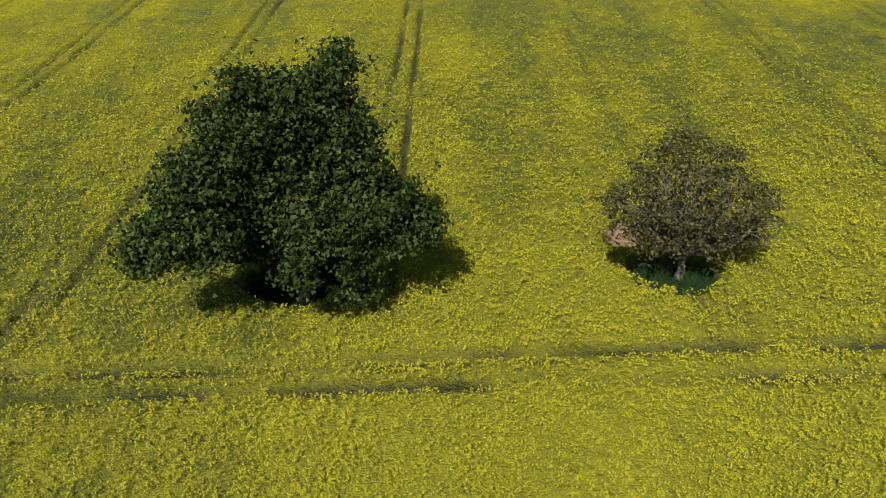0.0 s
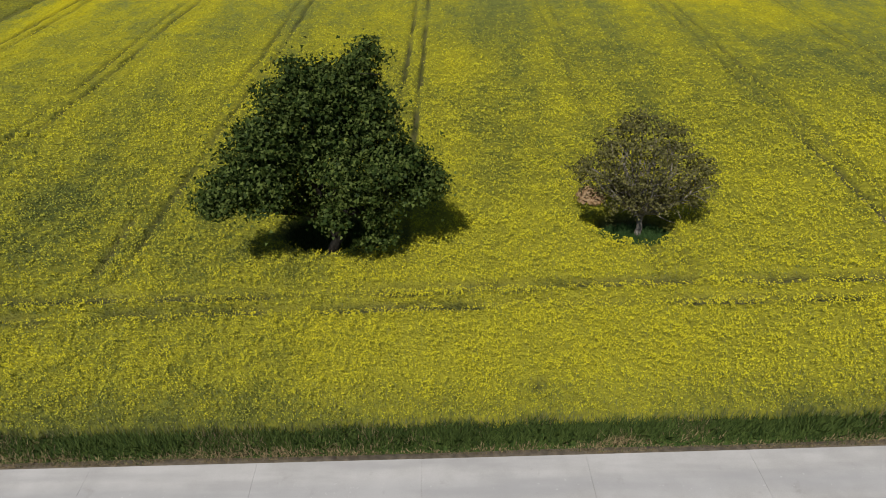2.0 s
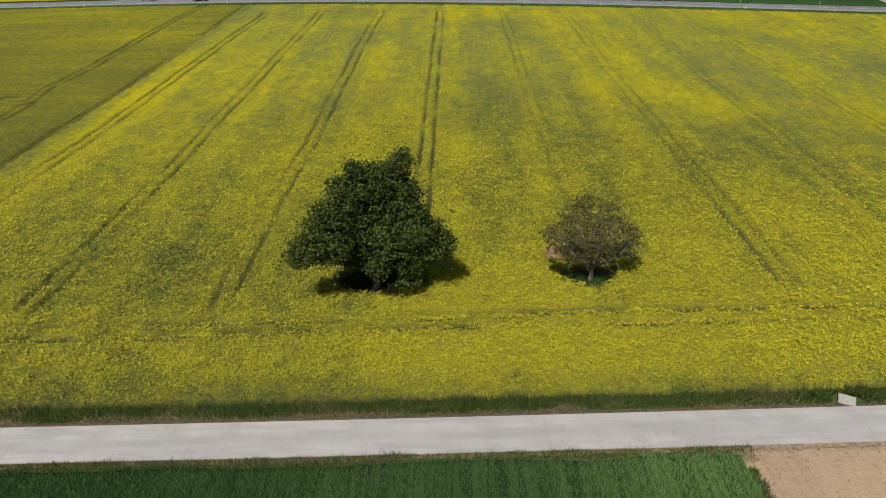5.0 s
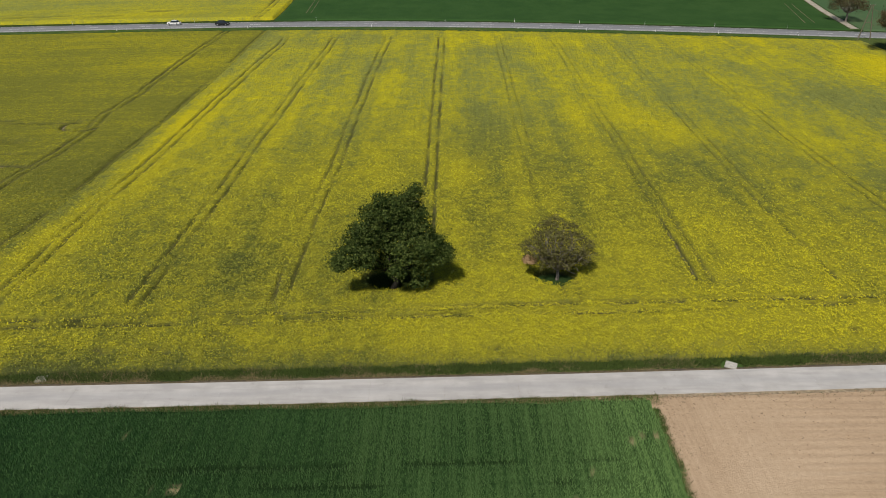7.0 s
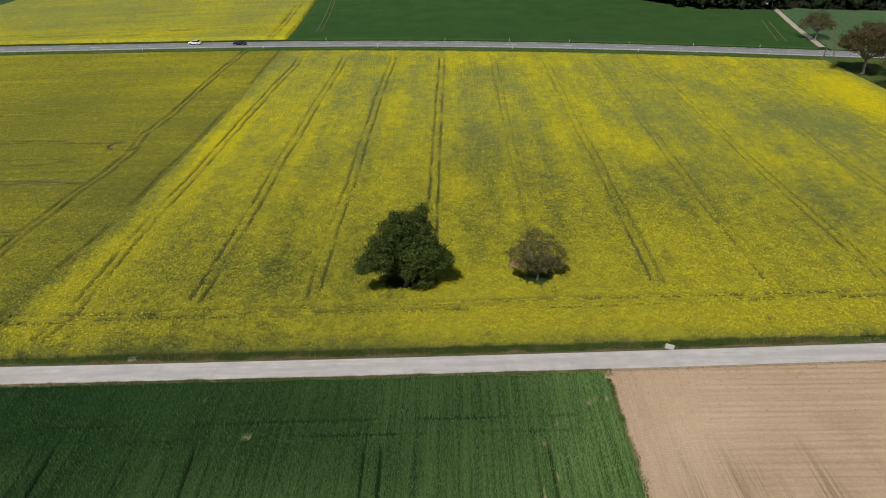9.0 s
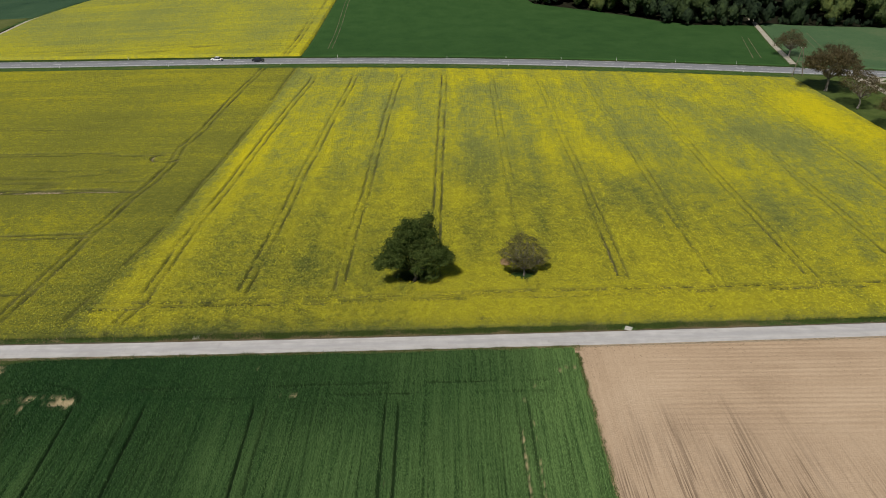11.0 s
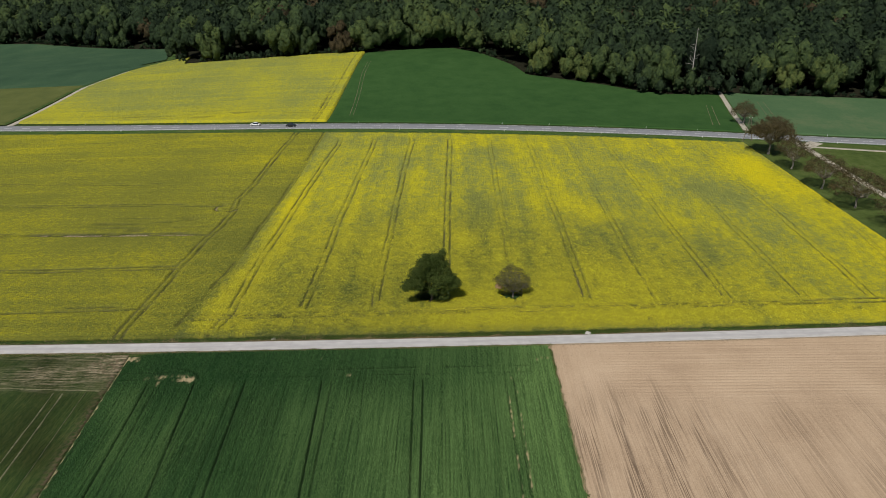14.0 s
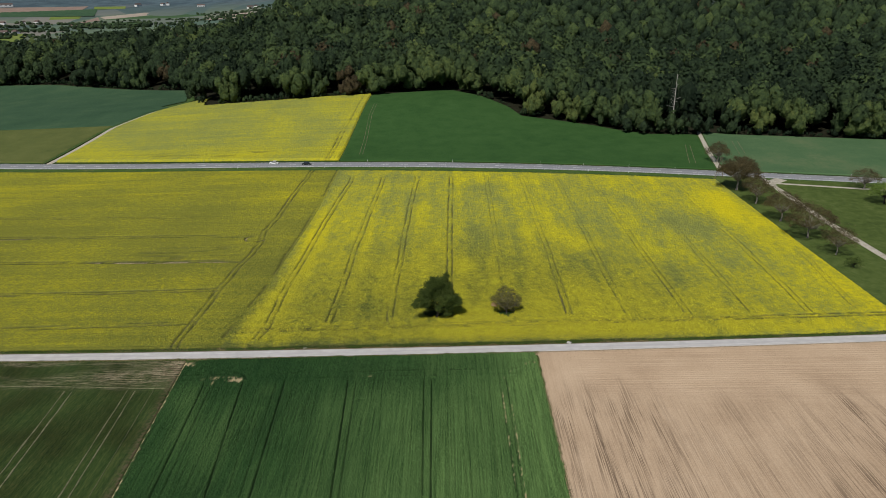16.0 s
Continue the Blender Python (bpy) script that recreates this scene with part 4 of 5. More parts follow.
def crown_points(blobs, clumps, per_clump, clump_radius, r, floor=-0.5):
    """Leaves in clumps over the surface of several blobs (x, y, z, rx, ry, rz)."""
    blobs = np.array(blobs, float)
    area = (blobs[:, 3] * blobs[:, 4] * blobs[:, 5]) ** (2 / 3)
    pts, nrm = [], []
    for b, share in zip(blobs, area / area.sum()):
        n = max(4, int(clumps * share * 1.6))
        d = sphere_points(n, r)
        d = d[d[:, 2] > floor]
        c = b[:3] + d * b[3:] * r.uniform(0.62, 1.2, (len(d), 1))
        inside = np.zeros(len(c), bool)
        for o in blobs:
            if o is not b:
                inside |= (((c - o[:3]) / o[3:]) ** 2).sum(1) < 0.55
        c, d = c[~inside], d[~inside]
        for cc, dd in zip(c, d):
            k = int(per_clump * r.uniform(0.6, 1.4))
            q = sphere_points(k, r) * (r.uniform(0.35, 1.0, (k, 1)) ** 0.5) * clump_radius * r.uniform(0.6, 1.35)
            q[:, 2] *= 0.75
            pts.append(cc + q)
            nrm.append(0.6 * dd + 0.8 * q / (clump_radius + 1e-6) + (0, 0, 0.35))
    return np.concatenate(pts), np.concatenate(nrm)


def bough_crown(blobs, spacing, bough, leaves, r, floor=-0.5, squash=0.65):
    """Leaves on separate boughs that stand over the surface of several blobs, with gaps between them."""
    blobs = np.array(blobs, float)
    pts, nrm, placed = [], [], np.zeros((0, 3))
    for b in blobs:
        d = sphere_points(500, r)
        d = d[d[:, 2] > floor]
        c = b[:3] + d * b[3:] * r.uniform(0.72, 1.12, (len(d), 1))
        for cc, dd in zip(c, d):
            if any((((cc - o[:3]) / o[3:]) ** 2).sum() < 0.6 for o in blobs if o is not b):
                continue
            if len(placed) and ((placed - cc) ** 2).sum(1).min() < (spacing * r.uniform(0.75, 1.3)) ** 2:
                continue
            placed = np.concatenate([placed, cc[None]])
            size = bough * r.uniform(0.6, 1.4)
            k = int(leaves * (size / bough) ** 2)
            q = sphere_points(k, r)
            q = q[(q[:, 2] > -0.15) | (r.uniform(0, 1, k) < 0.35)]
            rad = r.uniform(0.25, 1.0, (len(q), 1)) ** 0.5 * (1 + 0.25 * r.normal(0, 1, (len(q), 1)))
            pts.append(cc + q * rad * size * (1, 1, squash))
            nrm.append(0.35 * dd + 0.8 * q + (0, 0, 0.3))
    return np.concatenate(pts), np.concatenate(nrm)


def limb_mesh(name, paths, sides=7):
    """Tapered limbs: each path is a list of (x, y, z, radius)."""
    vs, fs, base = [], [], 0
    for path in paths:
        p = np.array(path, float)
        for i, (x, y, z, rad) in enumerate(p):
            a = p[min(i + 1, len(p) - 1), :3] - p[max(i - 1, 0), :3]
            a /= np.linalg.norm(a) + 1e-9
            s = np.cross(a, (0.3, 0.9, 0.2))
            s /= np.linalg.norm(s) + 1e-9
            t = np.cross(a, s)
            for k in range(sides):
                w = 2 * math.pi * k / sides
                vs.append(np.array((x, y, z)) + (s * math.cos(w) + t * math.sin(w)) * rad)
        for i in range(len(p) - 1):
            for k in range(sides):
                a, b = base + i * sides + k, base + i * sides + (k + 1) % sides
                fs.append((a, b, b + sides, a + sides))
        base += len(p) * sides
    return fast_mesh(name, np.array(vs), np.array(fs), True)


def bent(a, b, r0, r1, r, n=6, sway=0.12):
    """A crooked tapered path from a to b."""
    a, b = np.array(a, float), np.array(b, float)
    far = np.linalg.norm(b - a)
    off = r.normal(0, sway * far, 3) * (1, 1, 0.5)
    out = []
    for k in range(n):
        u = k / (n - 1)
        q = a * (1 - u) + b * u + off * math.sin(math.pi * u) + r.normal(0, 0.02 * far, 3) * (0 < k < n - 1)
        out.append((*q, r0 * (1 - u) + r1 * u))
    return out


def branching(base, fork, ends, r0, r, twigs=3):
    """A trunk to the fork, limbs to each end and twigs off them."""
    paths = [[(*q[:3], q[3] * (1.45 if k == 0 else 1.0)) for k, q in enumerate(bent(base, fork, r0, r0 * 0.75, r, 5, 0.04))]]
    for e in ends:
        limb = bent(fork, e, r0 * 0.5, r0 * 0.1, r, 7, 0.1)
        paths.append(limb)
        for _ in range(twigs):
            k = int(r.integers(2, 6))
            a = np.array(limb[k][:3])
            d = (np.array(e) - fork) * 0.15 + r.normal(0, 0.13 * np.linalg.norm(np.array(e) - fork), 3)
            paths.append(bent(a, a + d, limb[k][3] * 0.6, 0.012, r, 5, 0.1))
    return paths


def build_tree(name, at, label, category, blobs, leaf, bark, clumps, per_clump, clump_radius, leaf_size, trunk, fork, seed, group="", twigs=3, floor=-0.5, scatter=0.06, spacing=0.0):
    r = np.random.default_rng(seed)
    root = empty(name, (at[0], at[1], float(terrain(*at)) - 0.05), label, category, group)
    ends = [(b[0], b[1], b[2] + 0.2 * b[5]) for b in (blobs[::3] if len(blobs) > 24 else blobs)] + ([] if len(blobs) > 24 else [(b[0] + s * b[3] * 0.3, b[1] + q * b[4] * 0.3, b[2]) for b in blobs for s, q in ((1, 1), (-1, 1), (0.2, -1.3))])
    part("trunk", limb_mesh("trunk", branching((0, 0, 0), fork, ends, trunk, r, twigs)), bark, root)
    if spacing:
        p, n = bough_crown(blobs, spacing, clump_radius, per_clump, r, floor)
        q, m = crown_points([(*b[:3], *(0.62 * np.array(b[3:]))) for b in blobs], clumps, per_clump // 3, clump_radius, r, floor)
        p, n = np.concatenate([p, q]), np.concatenate([n, m])
    else:
        p, n = crown_points(blobs, clumps, per_clump, clump_radius, r, floor)
    stray = r.integers(0, len(p), int(len(p) * scatter))
    p = np.concatenate([p, p[stray] + r.normal(0, clump_radius * 0.9, (len(stray), 3))])
    n = np.concatenate([n, n[stray]])
    v, f, m = leaf_tris(p, n, leaf_size, 0.7 if spacing else 0.55, r)
    part("crown", fast_mesh("crown", v, f, normals=m), leaf, root)
    return root, r


# the large dark tree
big_blobs = [(0.5, 0.1, 7.6, 2.41, 2.20, 2.56), (2.3, 0.2, 10.2, 1.08, 1.21, 1.41), (2.4, 0.1, 11.4, 0.80, 0.85, 0.88), (2.9, 0.1, 12.3, 0.42, 0.49, 0.46), (6.3, -1.3, 5.4, 0.42, 0.49, 0.42), (1.1, -0.1, 9.9, 1.27, 1.30, 1.30),
             (-0.7, -0.7, 9.8, 0.93, 1.30, 1.09), (-1.6, -1.4, 8.9, 0.68, 0.94, 0.88), (3.8, -1.4, 6.3, 1.56, 1.48, 1.30), (5.1, -1.4, 5.2, 1.18, 1.21, 1.09), (2.3, -2.8, 5.4, 1.08, 0.85, 1.30), (3.1, -1.9, 3.6, 0.80, 0.67, 0.88),
             (5.9, -1.1, 5.1, 0.61, 0.76, 0.67), (-3.1, -2.4, 7.5, 1.53, 1.66, 1.66), (-3.9, -2.9, 6.2, 1.43, 1.48, 1.32), (-4.7, -3.5, 5.8, 1.13, 1.12, 0.97), (-2.7, -3.5, 5.4, 0.85, 0.76, 0.67), (0.4, 1.7, 6.5, 3.08, 1.66, 2.56),
             (-2.3, -3.3, 6.3, 0.74, 0.67, 0.97), (1.5, -2.7, 6.7, 0.89, 0.76, 1.09), (4.4, 0.7, 5.0, 1.56, 1.30, 1.30), (-5.4, -3.4, 5.8, 0.84, 0.85, 0.74), (3.2, -1.9, 2.0, 0.61, 0.58, 0.78), (-1.2, -0.7, 10.6, 0.44, 0.58, 0.57),
             (0.4, 0.0, 11.0, 0.51, 0.58, 0.57), (0.8, -3.2, 4.2, 0.56, 0.49, 0.78), (3.2, -0.7, 8.1, 0.99, 1.03, 0.99), (-0.8, -0.5, 11.1, 0.77, 0.94, 0.88), (-1.9, -1.0, 10.0, 0.85, 1.03, 1.09), (-2.5, -1.9, 8.5, 0.85, 1.03, 0.99),
             (3.1, -0.1, 9.7, 0.89, 0.94, 0.99), (3.7, -0.7, 8.0, 0.99, 1.03, 0.99), (5.9, -1.2, 5.9, 0.70, 0.76, 0.67), (-5.4, -3.6, 5.1, 0.67, 0.76, 0.67), (-1.8, 0.2, 5.8, 2.02, 1.21, 2.24), (-2.9, -1.0, 5.0, 1.30, 1.03, 1.09),
             (-0.6, -1.2, 7.1, 0.94, 0.67, 1.30), (0.6, -0.3, 10.6, 1.20, 1.10, 1.00), (2.0, 0.0, 11.2, 1.00, 0.90, 0.90), (4.6, -1.0, 6.6, 1.30, 1.10, 1.00),
             (-2.2, -0.7, 3.9, 1.30, 0.90, 1.00), (-0.4, -0.2, 3.7, 1.30, 1.00, 1.10), (-3.6, -1.8, 4.6, 0.90, 0.80, 0.70)]
build_tree("field_tree", TREE, "large dark green broadleaf tree standing in the rape field", "tree", big_blobs, M_OAK, M_BARK, 1000, 105, 0.62, 0.115, 0.34, (0.1, -0.4, 2.8), 3, twigs=1, floor=-0.55, scatter=0.08, spacing=0.82)
# the smaller bronze tree
bush_blobs = [(-0.7, 0.1, 5.0, 2.2, 2.2, 2.1), (1.3, 0.0, 4.7, 1.6, 1.7, 1.5), (2.6, -0.2, 4.6, 0.9, 1.1, 0.9), (-2.6, -0.1, 4.5, 1.4, 1.5, 1.2), (-3.5, -0.2, 4.8, 0.8, 0.9, 0.8), (-0.4, 0.8, 6.6, 1.3, 1.4, 1.0),
              (0.9, 0.6, 6.1, 1.2, 1.3, 1.0), (-1.8, 0.4, 6.0, 1.1, 1.3, 0.9), (0.2, -0.9, 3.9, 1.7, 0.9, 1.0), (-1.8, -0.8, 3.8, 1.2, 0.8, 0.7), (3.2, -0.1, 3.8, 0.9, 0.9, 0.7), (-1.2, -0.7, 2.9, 1.2, 0.8, 0.6), (0.9, -0.6, 2.8, 1.2, 0.8, 0.6), (2.5, -0.3, 2.8, 0.8, 0.8, 0.5)]
small, r_small = build_tree("field_tree", BUSH, "small bronze-green tree with pale branches and thin crown", "tree", bush_blobs, M_BRONZE, M_PALEBARK, 90, 52, 0.40, 0.09, 0.22, (0.1, 0.1, 1.6), 5, twigs=4, floor=-0.6, scatter=0.32, spacing=0.70)
pd, nd = crown_points([(-3.4, -0.7, 3.3, 0.7, 0.5, 0.5)], 40, 30, 0.3, r_small)
vd, fd, md = leaf_quads(pd, nd, 0.10, 0.5, r_small)
part("withered_branch", fast_mesh("withered_branch", vd, fd, normals=md), M_DEADLEAF, small, "withered tan leaves")

# trees by the road and the path
ROADSIDE = ((116.6, 138.0, 14.5, 8.0, M_RUST, "broad rusty brown tree beside the main road", 0.45, 620), (116.8, 119.5, 11.5, 5.4, M_RUST, "thin-crowned orchard tree with brownish leaves", 0.28, 180),
            (117.0, 98.6, 12.0, 5.8, M_RUST, "half-bare orchard tree with brownish leaves", 0.3, 210), (118.4, 81.2, 12.5, 7.4, M_RUST, "spreading half-bare orchard tree", 0.32, 240),
            (119.8, 65.5, 10.0, 4.8, M_RUST, "nearly bare pale-barked orchard tree", 0.22, 110), (119.5, 55.0, 3.5, 2.4, M_OAK, "low shrub in the orchard grass", 0.1, 60),
            (126.6, 187.0, 10.0, 5.4, M_RUST, "rounded reddish-brown tree beside the gravel track", 0.35, 230), (169.5, 138.0, 9.0, 5.6, M_RUST, "wide half-bare tree beside the road", 0.3, 120),
            (166.0, 118.0, 9.5, 6.6, M_FRESH, "round fresh green tree in the meadow", 0.3, 260))
for k, (x, y, h, w, leaf, label, trunk, clumps) in enumerate(ROADSIDE):
    r = np.random.default_rng(100 + k)
    w = w * (1.12 if leaf is M_RUST else 1.0)
    blobs = [(0, 0, h * 0.62, w * 0.62, w * 0.62, h * 0.32)]
    for j in range(5):
        a = 2 * math.pi * (j + r.uniform(0, 0.6)) / 5
        blobs.append((w * 0.5 * math.cos(a), w * 0.5 * math.sin(a), h * r.uniform(0.48, 0.68), w * 0.46, w * 0.46, h * 0.22))
    build_tree("roadside_tree" if h > 4 else "shrub", (x, y), label, "tree" if h > 4 else "shrub", blobs, leaf, M_PALEBARK if leaf is M_RUST else M_BARK, clumps // 4, int(20 + 0.14 * clumps), 0.85, 0.16, trunk,
               (0.1, 0.0, h * 0.28), 200 + k, "trees along the road and path", twigs=5, floor=-0.35, scatter=0.3, spacing=1.25)


# ---- the wood ----
def ball(level):
    bm = bmesh.new()
    bmesh.ops.create_icosphere(bm, subdivisions=level, radius=1.0)
    v = np.array([q.co[:] for q in bm.verts])
    f = np.array([[w.index for w in q.verts] for q in bm.faces])
    bm.free()
    return v, f


BALLS = {k: ball(k) for k in (1, 2, 3)}


def lumps(d, r, n, deep):
    """How far a lumpy crown bulges in each direction."""
    out = np.full(len(d), 1.0 - deep)
    for c in sphere_points(n, r):
        out = np.maximum(out, 1.0 - deep + deep * 1.25 * np.sqrt(np.clip(1 - ((1 - d @ c) / r.uniform(0.07, 0.28)), 0, 1)))
    return out


def crown_shape(r, leaves, level, leaf, middle=0.62, wide=0.25, tall=0.32, conifer=False):
    """A crown of unit height: a lumpy body with ragged leaves all over it."""
    v, f = BALLS[level]
    bumps, deep = int(r.integers(13, 20)), 0.55
    seed = int(r.integers(0, 10**6))

    def surface(d):
        k = lumps(d, np.random.default_rng(seed), bumps, deep)
        if conifer:
            z = (d[:, 2] + 1) / 2
            return np.stack([d[:, 0] * 0.16 * (1.1 - z) * 1.6, d[:, 1] * 0.16 * (1.1 - z) * 1.6, 0.1 + 0.9 * z], 1)
        return np.stack([d[:, 0] * k * wide, d[:, 1] * k * wide, middle + d[:, 2] * k * tall], 1)

    p = surface(v)
    fn = np.cross(p[f[:, 1]] - p[f[:, 0]], p[f[:, 2]] - p[f[:, 0]])
    n = np.zeros_like(p)
    for k in range(3):
        np.add.at(n, f[:, k], fn)
    n /= np.linalg.norm(n, axis=1)[:, None] + 1e-12
    d = sphere_points(leaves, r)
    d = d[d[:, 2] > -0.8]
    q = surface(d)
    e = 0.04
    t1 = np.cross(d, (0.2, 0.3, 0.9))
    t1 /= np.linalg.norm(t1, axis=1)[:, None]
    t2 = np.cross(d, t1)
    a = surface((d + e * t1) / np.linalg.norm(d + e * t1, axis=1)[:, None]) - q
    b = surface((d + e * t2) / np.linalg.norm(d + e * t2, axis=1)[:, None]) - q
    m = np.cross(a, b)
    m /= np.linalg.norm(m, axis=1)[:, None] + 1e-12
    m *= np.sign((m * d).sum(1))[:, None] + 1e-9
    q = q + m * leaf * r.uniform(-0.3, 0.7, (len(q), 1))
    lv, lf, ln = leaf_quads(q, m + 0.3 * d + (0, 0, 0.25), leaf, 0.55, r, 0.8, 0.75)
    lf3 = np.concatenate([lf[:, [0, 1, 2]], lf[:, [0, 2, 3]]]) + len(p)
    return np.concatenate([p, lv]), np.concatenate([f, lf3]), np.concatenate([n, ln])


def lobed(r, lobes, leaves, level, leaf, low=0.0, spread=0.17, big=0.62):
    """A crown of unit height, grown together from several smaller ones."""
    vs, fs, ns, base = [], [], [], 0
    for k in range(lobes):
        v, f, n = crown_shape(r, leaves, level, leaf / big, 0.5, 0.34, 0.5)
        size = big * r.uniform(0.75, 1.15) * (1.0 if k else 1.1)
        a, far = 2 * math.pi * (k + r.uniform(0, 0.7)) / max(1, lobes - 1), spread * r.uniform(0.7, 1.3) * (k > 0)
        lift = max(0.0, (1 - size) * (1.0 if k == 0 else low + (1 - low) * r.uniform(0.0, 0.85)))
        vs.append(v * size + (far * math.cos(a), far * math.sin(a), lift))
        fs.append(f + base)
        ns.append(n)
        base += len(v)
    return np.concatenate(vs), np.concatenate(fs), np.concatenate(ns)


def forest_mesh(name, xs, ys, heights, tones, shapes, r):
    vs, fs, ts, ms, base = [], [], [], [], 0
    zs = terrain(xs, ys)
    for x, y, z, h, tone in zip(xs, ys, zs, heights, tones):
        v, f, m = shapes[int(r.integers(0, len(shapes) - 1))] if tone > 0.02 else shapes[-1]
        a = r.uniform(0, 2 * math.pi)
        c, s, w = math.cos(a), math.sin(a), h * r.uniform(0.8, 1.2)
        q = np.empty_like(v)
        q[:, 0], q[:, 1], q[:, 2] = x + w * (c * v[:, 0] - s * v[:, 1]), y + w * (s * v[:, 0] + c * v[:, 1]), z + h * v[:, 2]
        ms.append(np.stack([c * m[:, 0] - s * m[:, 1], s * m[:, 0] + c * m[:, 1], m[:, 2]], 1))
        vs.append(q)
        fs.append(f + base)
        ts.append(np.full(len(v), tone))
        base += len(v)
    me = fast_mesh(name, np.concatenate(vs), np.concatenate(fs), normals=np.concatenate(ms))
    ts = np.concatenate(ts)
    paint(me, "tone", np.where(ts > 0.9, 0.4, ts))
    paint(me, "rusty", ts > 0.9)
    return me


SNAG = (126.8, 261.0)


def wood_places(step, y_of, deep0, deep1, r):
    out_x, out_y = [], []
    xs = np.arange(-720, 760, step)
    for depth in np.arange(deep0, deep1, step):
        x = xs + r.uniform(-0.42, 0.42, len(xs)) * step + (step / 2 if int(depth / step) % 2 else 0)
        y = y_of(x) + depth + r.uniform(-0.4, 0.4, len(xs)) * step
        keep = (np.abs(x) < 0.74 * (y + 150) + 30) & (y > wood_edge(x) + 1.5)
        keep &= ~((np.abs(x - north_track_x(y)) < 3.0) & (y < 290))
        keep &= ~((np.abs(x - SNAG[0] - 0.33 * (y - SNAG[1])) < 9.0) & (y < SNAG[1] + 7) & (y > SNAG[1] - 14))
        u = x / (y + 138)
        keep &= (y < 592) | (u > -0.24)
        out_x.append(x[keep])
        out_y.append(y[keep])
    return np.concatenate(out_x), np.concatenate(out_y)


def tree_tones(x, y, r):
    # Tone rises a little with depth: haze put into the leaf colour.
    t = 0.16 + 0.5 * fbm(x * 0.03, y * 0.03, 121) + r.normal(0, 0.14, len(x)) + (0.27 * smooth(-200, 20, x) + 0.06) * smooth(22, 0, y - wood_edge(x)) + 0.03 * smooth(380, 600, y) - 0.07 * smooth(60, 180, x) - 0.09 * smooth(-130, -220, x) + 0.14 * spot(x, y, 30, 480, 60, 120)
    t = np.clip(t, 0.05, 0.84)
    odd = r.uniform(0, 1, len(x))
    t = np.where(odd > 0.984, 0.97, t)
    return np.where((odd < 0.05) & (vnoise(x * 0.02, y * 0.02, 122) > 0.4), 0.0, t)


r_wood = np.random.default_rng(11)
FINE = [lobed(r_wood, 4, 50, 1, 0.040, 0.5, 0.15, 0.55) for _ in range(12)] + [crown_shape(r_wood, 120, 1, 0.022, conifer=True)]
EDGE = [lobed(r_wood, 8, 130, 2, 0.026, 0.0, 0.25, 0.5) for _ in range(10)] + [crown_shape(r_wood, 120, 1, 0.022, conifer=True)]
MID = [crown_shape(r_wood, 72, 1, 0.047) for _ in range(8)] + [crown_shape(r_wood, 40, 1, 0.03, conifer=True)]
COARSE = [crown_shape(r_wood, 30, 1, 0.04) for _ in range(6)] + [crown_shape(r_wood, 20, 1, 0.04, conifer=True)]
LOW = [lobed(r_wood, 4, 36, 1, 0.065, 0.0, 0.5, 0.7) for _ in range(7)]
sheet("wood_floor", const(-700), const(640), lambda x: wood_edge(x) - 0.6, lambda x: wood_edge(x) + 150, np.linspace(0, 1, 220), np.linspace(0, 1, 24), 0.10, M_FLOOR,
      "dark shaded leaf litter under the wood", "forest floor")
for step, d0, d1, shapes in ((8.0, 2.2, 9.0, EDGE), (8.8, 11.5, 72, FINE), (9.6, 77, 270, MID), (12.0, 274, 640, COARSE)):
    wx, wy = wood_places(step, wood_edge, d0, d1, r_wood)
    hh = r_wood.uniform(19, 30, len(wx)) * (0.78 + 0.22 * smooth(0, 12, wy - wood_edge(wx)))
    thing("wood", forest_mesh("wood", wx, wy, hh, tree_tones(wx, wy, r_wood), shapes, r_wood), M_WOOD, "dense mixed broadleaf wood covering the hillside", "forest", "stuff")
# low bushes along the edge of the wood
bx = np.arange(-430, 330, 3.4) + r_wood.uniform(-1.5, 1.5, len(np.arange(-430, 330, 3.4)))
bx = bx[(np.abs(bx - 145) > 4) & ((vnoise(bx * 0.03, 0 * bx, 124) > 0.3) | ((bx > 96) & (bx < 142)) | (bx < -190))]
by = wood_edge(bx) + r_wood.uniform(0.2, 2.5, len(bx))
thing("wood_edge_bushes", forest_mesh("wood_edge_bushes", bx, by, (1.8 + 4.2 * r_wood.uniform(0, 1, len(bx)) ** 1.6) * (1 + 1.2 * ((bx > 96) & (bx < 142))), np.clip(0.08 + 0.4 * fbm(bx * 0.05, by * 0.05, 123) + r_wood.normal(0, 0.1, len(bx)), 0.05, 0.85), LOW, r_wood),
      M_WOOD, "low bushes along the edge of the wood", "bushes", "stuff")


# ---- crops plant by plant ----
def scatter(x0, x1, y0, y1, density, r, cell=4.0):
    """Random places with a density (x, y) per square metre."""
    cx, cy = np.meshgrid(np.arange(x0, x1, cell), np.arange(y0, y1, cell))
    cx, cy = cx.ravel(), cy.ravel()
    k = r.poisson(np.clip(density(cx + cell / 2, cy + cell / 2), 0, 400) * cell * cell)
    x = np.repeat(cx, k) + r.uniform(0, cell, k.sum())
    y = np.repeat(cy, k) + r.uniform(0, cell, k.sum())
    return x, y


def plant_size(x, y, eye, rate):
    return rate * np.sqrt((x - eye[0]) ** 2 + (y - eye[1]) ** 2 + eye[2] ** 2)


